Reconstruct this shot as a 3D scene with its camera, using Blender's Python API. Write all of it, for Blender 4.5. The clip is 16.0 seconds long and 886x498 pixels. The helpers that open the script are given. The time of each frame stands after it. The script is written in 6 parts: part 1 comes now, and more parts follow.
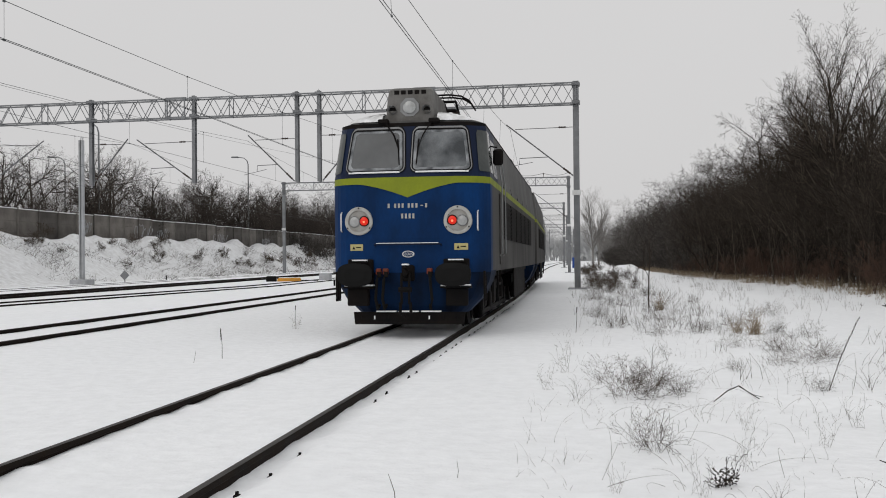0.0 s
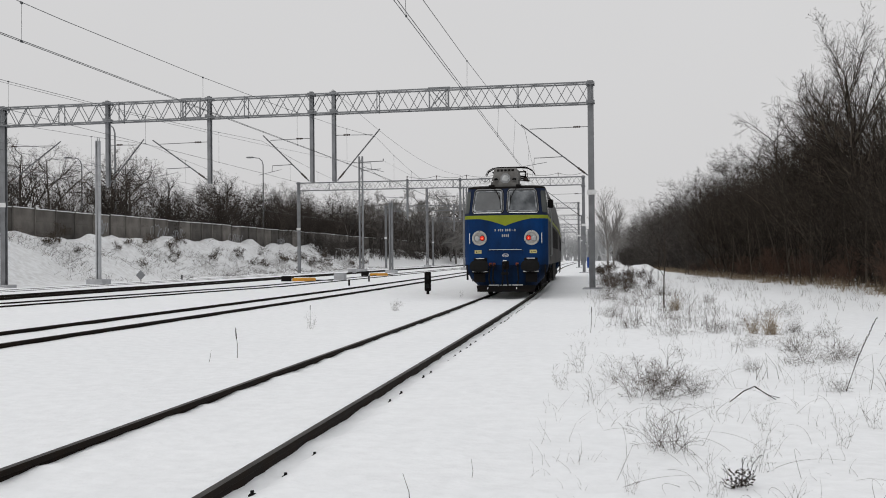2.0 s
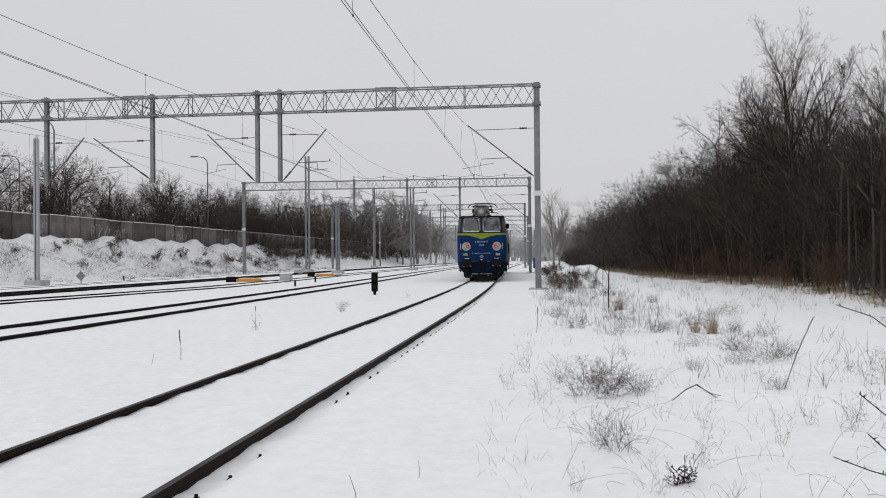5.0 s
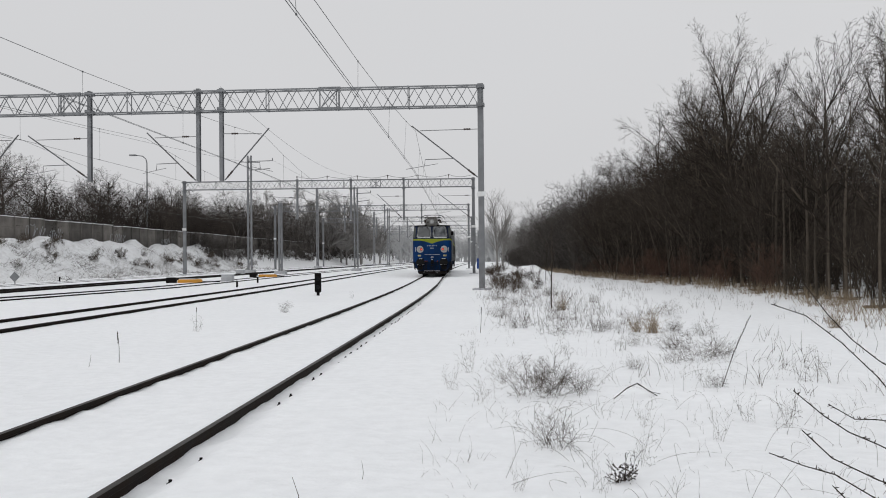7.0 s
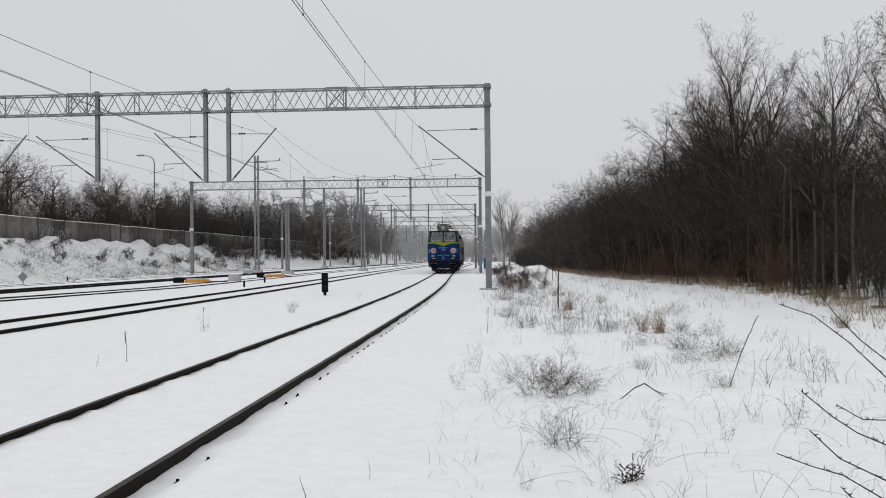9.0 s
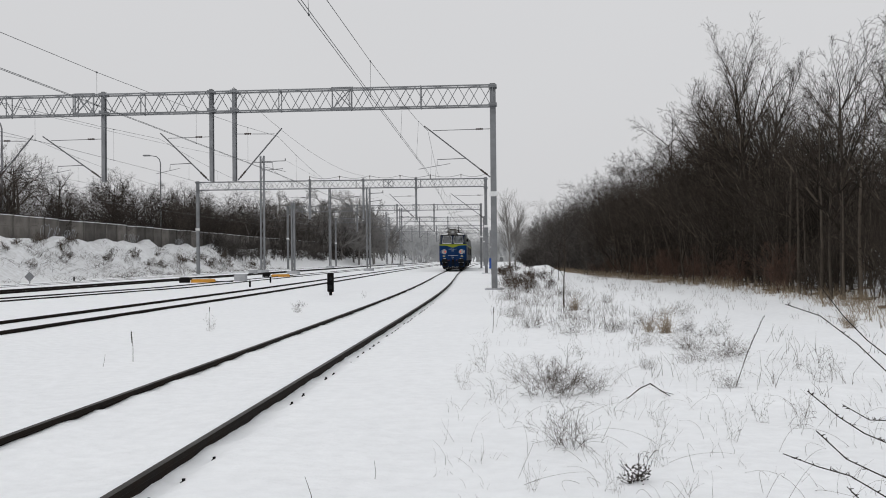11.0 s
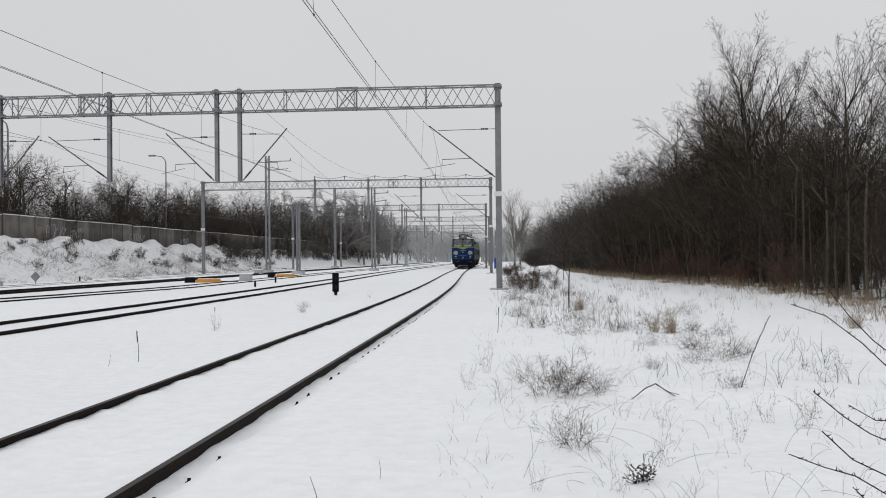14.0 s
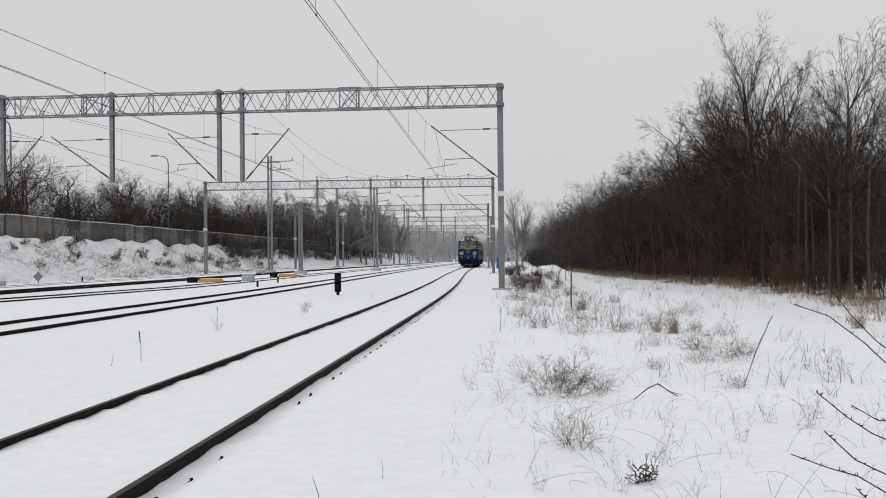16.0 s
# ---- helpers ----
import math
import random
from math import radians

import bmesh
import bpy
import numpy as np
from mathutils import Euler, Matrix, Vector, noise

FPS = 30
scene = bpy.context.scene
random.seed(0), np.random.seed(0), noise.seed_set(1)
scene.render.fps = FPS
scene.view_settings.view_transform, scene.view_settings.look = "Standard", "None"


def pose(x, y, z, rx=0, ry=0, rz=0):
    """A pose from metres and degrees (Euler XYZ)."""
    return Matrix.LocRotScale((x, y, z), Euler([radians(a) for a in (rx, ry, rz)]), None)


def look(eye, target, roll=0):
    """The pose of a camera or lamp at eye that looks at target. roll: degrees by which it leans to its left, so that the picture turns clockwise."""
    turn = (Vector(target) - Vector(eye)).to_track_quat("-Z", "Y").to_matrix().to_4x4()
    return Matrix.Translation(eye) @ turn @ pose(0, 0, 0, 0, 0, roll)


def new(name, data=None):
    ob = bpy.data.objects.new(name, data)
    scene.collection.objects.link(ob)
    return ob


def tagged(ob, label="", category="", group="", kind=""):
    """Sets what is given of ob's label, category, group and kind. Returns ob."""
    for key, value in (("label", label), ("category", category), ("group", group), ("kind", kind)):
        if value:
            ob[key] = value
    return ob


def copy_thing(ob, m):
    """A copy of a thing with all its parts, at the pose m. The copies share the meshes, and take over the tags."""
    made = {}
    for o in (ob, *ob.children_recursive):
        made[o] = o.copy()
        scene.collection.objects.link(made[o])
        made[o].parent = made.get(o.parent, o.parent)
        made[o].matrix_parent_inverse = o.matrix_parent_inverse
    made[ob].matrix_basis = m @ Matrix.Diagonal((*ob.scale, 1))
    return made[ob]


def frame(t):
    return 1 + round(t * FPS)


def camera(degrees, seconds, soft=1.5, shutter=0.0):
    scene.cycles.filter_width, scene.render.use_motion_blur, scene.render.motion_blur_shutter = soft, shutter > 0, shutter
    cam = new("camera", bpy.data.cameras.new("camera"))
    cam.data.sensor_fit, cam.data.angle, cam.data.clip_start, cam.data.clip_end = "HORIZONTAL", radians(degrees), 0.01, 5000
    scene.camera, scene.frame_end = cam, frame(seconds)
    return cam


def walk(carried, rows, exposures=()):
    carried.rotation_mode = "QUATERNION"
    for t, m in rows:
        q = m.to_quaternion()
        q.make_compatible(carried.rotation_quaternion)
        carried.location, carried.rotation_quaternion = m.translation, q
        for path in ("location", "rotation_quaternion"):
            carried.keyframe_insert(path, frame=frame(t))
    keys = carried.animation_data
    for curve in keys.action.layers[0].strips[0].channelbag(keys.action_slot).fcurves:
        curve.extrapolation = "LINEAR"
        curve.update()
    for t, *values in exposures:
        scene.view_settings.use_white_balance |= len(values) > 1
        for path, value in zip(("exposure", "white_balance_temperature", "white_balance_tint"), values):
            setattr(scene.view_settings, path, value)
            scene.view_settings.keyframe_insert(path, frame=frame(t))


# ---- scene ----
cam = camera(51.0, 16.0, soft=1.0)
EYE = (0, 0, 1.35)  # metres above the nearest rail
YAW = [(0, 8.58), (0.5, 8.89), (1, 9.15), (1.5, 9.32), (2, 9.47), (2.5, 9.62), (3, 9.74), (3.5, 9.84), (4, 9.03), (4.5, 7.40), (5, 6.20), (5.2, 5.73), (7.3, 2.66), (7.5, 2.74), (8, 2.90), (8.5, 3.04), (9, 3.16), (11.5, 3.57), (12.5, 3.68), (13.5, 3.77), (14.5, 3.85), (16, 3.95)]
walk(cam, [(t, pose(*EYE, 90.567, 0.524, yaw)) for t, yaw in YAW], [(0.0, -0.02, 6640, 10), (3.0, 0.0, 6560, 10), (6.0, 0.0, 6500, 10), (16.0, 0.0, 6500, 10)])

# ---- light: overcast winter sky ----
world = bpy.data.worlds.new("overcast_sky")
scene.world = world
world.use_nodes = True
wn, wl = world.node_tree.nodes, world.node_tree.links
wn.clear()
w_out = wn.new("ShaderNodeOutputWorld")
w_bg = wn.new("ShaderNodeBackground")
w_sky = wn.new("ShaderNodeTexSky")
w_sky.sky_type, w_sky.sun_disc = "NISHITA", False
w_sky.sun_elevation, w_sky.sun_rotation = radians(24), radians(200)
w_sky.dust_density = 4.0
w_dull = wn.new("ShaderNodeHueSaturation")
w_dull.inputs["Saturation"].default_value = 0.12
w_dull.inputs["Value"].default_value = 0.10
w_mix = wn.new("ShaderNodeMix")
w_mix.data_type = "RGBA"
w_mix.inputs["Factor"].default_value = 0.93
w_tc = wn.new("ShaderNodeTexCoord")
w_sep = wn.new("ShaderNodeSeparateXYZ")
w_ramp = wn.new("ShaderNodeValToRGB")  # cloud cover: brighter towards the zenith
w_ramp.color_ramp.elements[0].position, w_ramp.color_ramp.elements[0].color = 0.0, (0.645, 0.648, 0.662, 1)
w_ramp.color_ramp.elements[1].position, w_ramp.color_ramp.elements[1].color = 1.0, (0.88, 0.90, 0.925, 1)
mid = w_ramp.color_ramp.elements.new(0.28)
mid.color = (0.672, 0.676, 0.69, 1)
w_cloud = wn.new("ShaderNodeTexNoise")
w_cloud.inputs["Scale"].default_value = 1.6
w_cloud.inputs["Detail"].default_value = 4
w_map = wn.new("ShaderNodeMapRange")
w_map.inputs["To Min"].default_value, w_map.inputs["To Max"].default_value = 0.955, 1.045
w_mul = wn.new("ShaderNodeVectorMath")
w_mul.operation = "SCALE"
wl.new(w_tc.outputs["Generated"], w_sep.inputs[0])
wl.new(w_sep.outputs["Z"], w_ramp.inputs[0])
wl.new(w_tc.outputs["Generated"], w_cloud.inputs["Vector"])
wl.new(w_cloud.outputs["Fac"], w_map.inputs[0])
wl.new(w_ramp.outputs[0], w_mul.inputs[0])
wl.new(w_map.outputs[0], w_mul.inputs["Scale"])
wl.new(w_sky.outputs[0], w_dull.inputs["Color"])
wl.new(w_dull.outputs[0], w_mix.inputs["A"])
wl.new(w_mul.outputs[0], w_mix.inputs["B"])
wl.new(w_mix.outputs["Result"], w_bg.inputs["Color"])
w_bg.inputs["Strength"].default_value = 1.0
wl.new(w_bg.outputs[0], w_out.inputs[0])

sun_data = bpy.data.lights.new("sun", "SUN")
sun_data.energy, sun_data.angle, sun_data.color = 0.5, radians(40), (1.0, 0.97, 0.93)
sun = new("sun", sun_data)
sun.matrix_world = look((-20, -45, 40), (0, 0, 0))


# ---- materials ----
def mat(name, color, rough=0.6, metal=0.0, second=None, scale=3.0, fine=40.0, amount=0.5, bump=0.1, gap=0.02, stretch=(1, 1, 1), coat=0.0, own=0.0, spec=0.25, island=0.0):
    """Procedural surface: colour varied at two scales (stains, grain), fine relief."""
    m = bpy.data.materials.new(name)
    m.use_nodes = True
    n, l = m.node_tree.nodes, m.node_tree.links
    b = n["Principled BSDF"]
    tc = n.new("ShaderNodeTexCoord")
    mp = n.new("ShaderNodeMapping")
    mp.inputs["Scale"].default_value = stretch
    l.new(tc.outputs["Object"], mp.inputs[0])
    big, small = n.new("ShaderNodeTexNoise"), n.new("ShaderNodeTexNoise")
    big.inputs["Scale"].default_value, big.inputs["Detail"].default_value = scale, 5
    small.inputs["Scale"].default_value, small.inputs["Detail"].default_value = fine, 3
    for t in (big, small):
        l.new(mp.outputs[0], t.inputs["Vector"])
    second = second or tuple(c * 0.7 for c in color)
    ramp = n.new("ShaderNodeMapRange")
    ramp.inputs["From Min"].default_value, ramp.inputs["From Max"].default_value = 0.35, 0.68
    ramp.inputs["To Max"].default_value = amount
    l.new(big.outputs["Fac"], ramp.inputs[0])
    mx = n.new("ShaderNodeMix")
    mx.data_type = "RGBA"
    mx.inputs["A"].default_value, mx.inputs["B"].default_value = (*color, 1), (*second, 1)
    l.new(ramp.outputs[0], mx.inputs["Factor"])
    hs = n.new("ShaderNodeHueSaturation")
    vr = n.new("ShaderNodeMapRange")
    vr.inputs["To Min"].default_value, vr.inputs["To Max"].default_value = 1 - amount * 0.25, 1 + amount * 0.25
    l.new(small.outputs["Fac"], vr.inputs[0])
    l.new(vr.outputs[0], hs.inputs["Value"])
    l.new(mx.outputs["Result"], hs.inputs["Color"])
    out = hs.outputs[0]
    if own:
        oi = n.new("ShaderNodeObjectInfo")
        r2 = n.new("ShaderNodeMapRange")
        r2.inputs["To Min"].default_value, r2.inputs["To Max"].default_value = 1 - own, 1 + own
        l.new(oi.outputs["Random"], r2.inputs[0])
        h2 = n.new("ShaderNodeHueSaturation")
        l.new(r2.outputs[0], h2.inputs["Value"])
        l.new(out, h2.inputs["Color"])
        out = h2.outputs[0]
    if island:
        ge = n.new("ShaderNodeNewGeometry")
        pw = n.new("ShaderNodeMath")
        pw.operation = "POWER"
        pw.inputs[1].default_value = 2.5
        l.new(ge.outputs["Random Per Island"], pw.inputs[0])
        r3 = n.new("ShaderNodeMapRange")
        r3.inputs["To Min"].default_value, r3.inputs["To Max"].default_value = 0.55, island
        l.new(pw.outputs[0], r3.inputs[0])
        h3 = n.new("ShaderNodeHueSaturation")
        l.new(r3.outputs[0], h3.inputs["Value"])
        l.new(out, h3.inputs["Color"])
        out = h3.outputs[0]
    l.new(out, b.inputs["Base Color"])
    rr = n.new("ShaderNodeMapRange")
    rr.inputs["To Min"].default_value, rr.inputs["To Max"].default_value = max(0.02, rough - 0.12), min(1, rough + 0.12)
    l.new(big.outputs["Fac"], rr.inputs[0])
    l.new(rr.outputs[0], b.inputs["Roughness"])
    b.inputs["Metallic"].default_value = metal
    b.inputs["Specular IOR Level"].default_value = spec
    b.inputs["Coat Weight"].default_value = coat
    if bump:
        bp = n.new("ShaderNodeBump")
        bp.inputs["Strength"].default_value, bp.inputs["Distance"].default_value = bump, gap
        l.new(small.outputs["Fac"], bp.inputs["Height"])
        l.new(bp.outputs[0], b.inputs["Normal"])
    return m


def glowing(name, color, strength):
    m = mat(name, color, 0.3, amount=0.1, bump=0)
    b = m.node_tree.nodes["Principled BSDF"]
    b.inputs["Emission Color"].default_value, b.inputs["Emission Strength"].default_value = (*color, 1), strength
    return m


SNOW = mat("snow", (0.86, 0.87, 0.885), 0.65, second=(0.79, 0.80, 0.82), scale=0.25, fine=7, amount=0.35, bump=0.5, gap=0.04)
ROUGH_SNOW = mat("old_snow", (0.84, 0.85, 0.865), 0.7, second=(0.30, 0.28, 0.26), scale=3.0, fine=9, amount=0.3, bump=0.9, gap=0.15)
RAIL = mat("rail_steel", (0.010, 0.008, 0.007), 0.7, 0.0, second=(0.020, 0.013, 0.009), scale=4, fine=60, amount=0.6, spec=0.05)
RAIL_TOP = mat("worn_rail_head", (0.034, 0.030, 0.027), 0.5, 0.2, second=(0.018, 0.015, 0.013), scale=3, fine=60, amount=0.6, spec=0.15)
GALV = mat("galvanised_steel", (0.205, 0.212, 0.222), 0.55, 0.15, second=(0.12, 0.123, 0.13), scale=2, fine=30, amount=0.6, own=0.08)
GALV_DARK = mat("weathered_steel", (0.15, 0.155, 0.165), 0.6, 0.3, second=(0.09, 0.085, 0.08), scale=2, fine=30, amount=0.6)
WIRE = mat("copper_wire", (0.10, 0.105, 0.11), 0.6, 0.4, bump=0, spec=0.1)
CERAMIC = mat("brown_ceramic", (0.06, 0.045, 0.04), 0.25, amount=0.3, bump=0)
CONCRETE = mat("concrete", (0.125, 0.115, 0.105), 0.9, second=(0.05, 0.046, 0.042), scale=0.9, fine=20, amount=0.9, bump=0.3, own=0.5)
POST_CONCRETE = mat("pale_concrete", (0.42, 0.43, 0.45), 0.9, second=(0.28, 0.285, 0.29), scale=2, fine=20, amount=0.7, bump=0.3)
BARK = mat("dark_bark", (0.050, 0.041, 0.034), 0.9, second=(0.022, 0.019, 0.016), scale=2, fine=30, amount=0.6, bump=0.4, stretch=(1, 1, 0.2), own=0.22, spec=0.1)
TWIG = mat("bare_twig", (0.044, 0.036, 0.029), 0.9, second=(0.022, 0.018, 0.015), scale=1.2, fine=20, amount=0.6, bump=0, own=0.3, spec=0.1, island=2.6)
# nearly white twigs: the haze before the horizon is put into this colour
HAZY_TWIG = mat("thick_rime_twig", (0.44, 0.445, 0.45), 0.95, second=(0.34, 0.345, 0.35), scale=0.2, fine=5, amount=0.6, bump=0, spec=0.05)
# bare twigs greyed by colour, in place of haze over the far woods
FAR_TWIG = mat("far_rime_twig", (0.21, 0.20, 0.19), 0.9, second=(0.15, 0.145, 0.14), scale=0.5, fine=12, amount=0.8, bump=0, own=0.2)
WEST_TWIG = mat("dark_brown_twig", (0.056, 0.047, 0.041), 0.9, second=(0.026, 0.022, 0.019), scale=0.5, fine=12, amount=0.8, bump=0, own=0.3, spec=0.1, island=2.2)
# paler copy of the bare twig: middle-distance haze put into the colour
MID_HAZE_TWIG = mat("rime_dusted_twig", (0.075, 0.068, 0.063), 0.9, second=(0.030, 0.026, 0.023), scale=0.5, fine=12, amount=0.8, bump=0, own=0.25, spec=0.1, island=2.6)
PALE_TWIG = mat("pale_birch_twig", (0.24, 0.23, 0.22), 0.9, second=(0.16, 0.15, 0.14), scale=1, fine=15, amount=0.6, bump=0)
POLE_BARK = mat("grey_brown_bark", (0.085, 0.07, 0.055), 0.9, second=(0.04, 0.033, 0.027), scale=2, fine=25, amount=0.7, bump=0.3, own=0.35)
REFLECTOR = mat("lamp_reflector", (0.30, 0.30, 0.29), 0.35, 0.3, second=(0.2, 0.18, 0.15), scale=6, fine=40, amount=0.6, bump=0.05)
RED_TWIG = mat("reddish_shoot", (0.10, 0.058, 0.042), 0.8, second=(0.06, 0.04, 0.03), scale=2, fine=20, amount=0.6, bump=0)
STRAW = mat("dry_grass", (0.30, 0.24, 0.17), 0.9, second=(0.15, 0.115, 0.08), scale=2, fine=20, amount=0.7, bump=0, spec=0.1)
WEED = mat("dry_weed_stem", (0.095, 0.076, 0.060), 0.9, second=(0.045, 0.037, 0.03), scale=4, fine=30, amount=0.6, bump=0, own=0.2, spec=0.1)
SCRUB_TWIG = mat("dark_scrub_twig", (0.062, 0.045, 0.034), 0.9, second=(0.03, 0.023, 0.018), scale=3, fine=25, amount=0.6, bump=0, own=0.25, spec=0.1)
SEED = mat("dark_seed_head", (0.04, 0.033, 0.028), 0.9, amount=0.4, bump=0.2, spec=0.05)
LITTER = mat("leaf_litter", (0.12, 0.088, 0.06), 0.95, second=(0.05, 0.04, 0.03), scale=1.5, fine=18, amount=0.9, bump=0.5, spec=0.1)
EVERGREEN = mat("pine_needles", (0.022, 0.03, 0.022), 0.8, second=(0.014, 0.02, 0.016), scale=3, fine=30, amount=0.6, bump=0)
BLUE = mat("blue_paint", (0.0006, 0.029, 0.115), 0.55, second=(0.0012, 0.010, 0.034), scale=1.3, fine=22, amount=0.85, bump=0.05, stretch=(1, 1, 0.45), spec=0.1)
# darker copy of the blue: shade low on the front painted in, plus grime
BLUE_SHADED_GRIME = mat("grimy_blue_paint", (0.0008, 0.014, 0.050), 0.7, second=(0.003, 0.003, 0.0035), scale=2.5, fine=25, amount=0.8, bump=0.1, stretch=(1, 1, 0.5), spec=0.1)
BLUE_DARK = mat("dark_blue_paint", (0.006, 0.014, 0.042), 0.5, second=(0.010, 0.012, 0.02), scale=1.5, fine=22, amount=0.6, bump=0.05, spec=0.12)
LIME = mat("lime_yellow_paint", (0.21, 0.25, 0.016), 0.5, second=(0.13, 0.15, 0.025), scale=2, fine=25, amount=0.5, bump=0.05, spec=0.15)
LIGHT_GREY = mat("faded_grey_paint", (0.09, 0.089, 0.087), 0.6, second=(0.06, 0.06, 0.06), scale=1.1, fine=18, amount=0.7, bump=0.1, stretch=(1, 1, 0.4))
GREY = mat("grey_paint", (0.052, 0.050, 0.048), 0.65, second=(0.022, 0.020, 0.018), scale=1.1, fine=18, amount=0.7, bump=0.1, stretch=(1, 1, 0.4))
ROOF = mat("sooty_roof", (0.085, 0.085, 0.082), 0.7, second=(0.05, 0.047, 0.044), scale=2, fine=20, amount=0.7, bump=0.2)
BLACK = mat("grimy_black_steel", (0.005, 0.005, 0.0055), 0.7, 0.0, second=(0.014, 0.010, 0.008), scale=3, fine=30, amount=0.6, bump=0.2, spec=0.08)
RUBBER = mat("black_rubber", (0.007, 0.007, 0.007), 0.6, amount=0.3, bump=0.05, spec=0.1)
WHITE = mat("white_paint", (0.68, 0.69, 0.70), 0.45, second=(0.45, 0.44, 0.42), scale=4, fine=30, amount=0.5, bump=0.05)
CHROME = mat("bare_metal_trim", (0.24, 0.245, 0.25), 0.5, 0.2, second=(0.13, 0.13, 0.13), scale=5, fine=40, amount=0.4, bump=0.05)
RED_PAINT = mat("red_paint", (0.17, 0.032, 0.014), 0.5, second=(0.06, 0.02, 0.012), scale=5, fine=30, amount=0.6, bump=0.1)
YELLOW = mat("yellow_plate", (0.48, 0.42, 0.18), 0.5, second=(0.36, 0.33, 0.2), scale=5, fine=40, amount=0.5, bump=0)
ORANGE = mat("orange_cover", (0.60, 0.28, 0.03), 0.55, second=(0.35, 0.18, 0.05), scale=3, fine=30, amount=0.6, bump=0.1)
SIGN_BLUE = mat("blue_enamel", (0.02, 0.07, 0.28), 0.4, amount=0.4, bump=0.05)
GLASS_FROST = mat("frosted_windscreen", (0.15, 0.16, 0.17), 0.35, second=(0.035, 0.04, 0.045), scale=2.6, fine=38, amount=1.0, bump=0.7, gap=0.012, coat=0.1)
FROST_RIM = mat("frost_rim", (0.30, 0.315, 0.33), 0.5, second=(0.05, 0.055, 0.06), scale=5, fine=55, amount=1.0, bump=0.6, gap=0.01)
GLASS_SIDE = mat("grey_corner_glass", (0.05, 0.056, 0.055), 0.15, second=(0.085, 0.09, 0.086), scale=2, fine=15, amount=0.7, bump=0, spec=0.2)
PATCHY_SNOW = mat("wind_worn_snow", (0.80, 0.81, 0.82), 0.7, second=(0.22, 0.21, 0.20), scale=4.5, fine=30, amount=0.5, bump=0.3)
GLASS_WIPED = mat("wiped_windscreen", (0.045, 0.05, 0.055), 0.14, second=(0.085, 0.092, 0.098), scale=1.2, fine=8, amount=0.6, bump=0.02, coat=0.25)
GLASS_DARK = mat("dark_side_glass", (0.02, 0.023, 0.026), 0.12, amount=0.4, bump=0, spec=0.15)
LAMP_RIM = mat("dull_white_paint", (0.40, 0.40, 0.385), 0.5, second=(0.25, 0.24, 0.22), scale=5, fine=40, amount=0.6, bump=0.05)
LAMP_BOX = mat("weathered_grey_paint", (0.15, 0.146, 0.14), 0.65, second=(0.07, 0.065, 0.06), scale=3, fine=25, amount=0.8, bump=0.1)
LENS = mat("lamp_lens", (0.36, 0.37, 0.37), 0.2, second=(0.2, 0.2, 0.2), scale=9, fine=60, amount=0.5, bump=0.3, gap=0.004, coat=0.7)
RED_GLOW = glowing("lit_red_lamp", (0.62, 0.022, 0.010), 0.36)
HOT_GLOW = glowing("lit_red_filament", (1.0, 0.2, 0.1), 1.0)


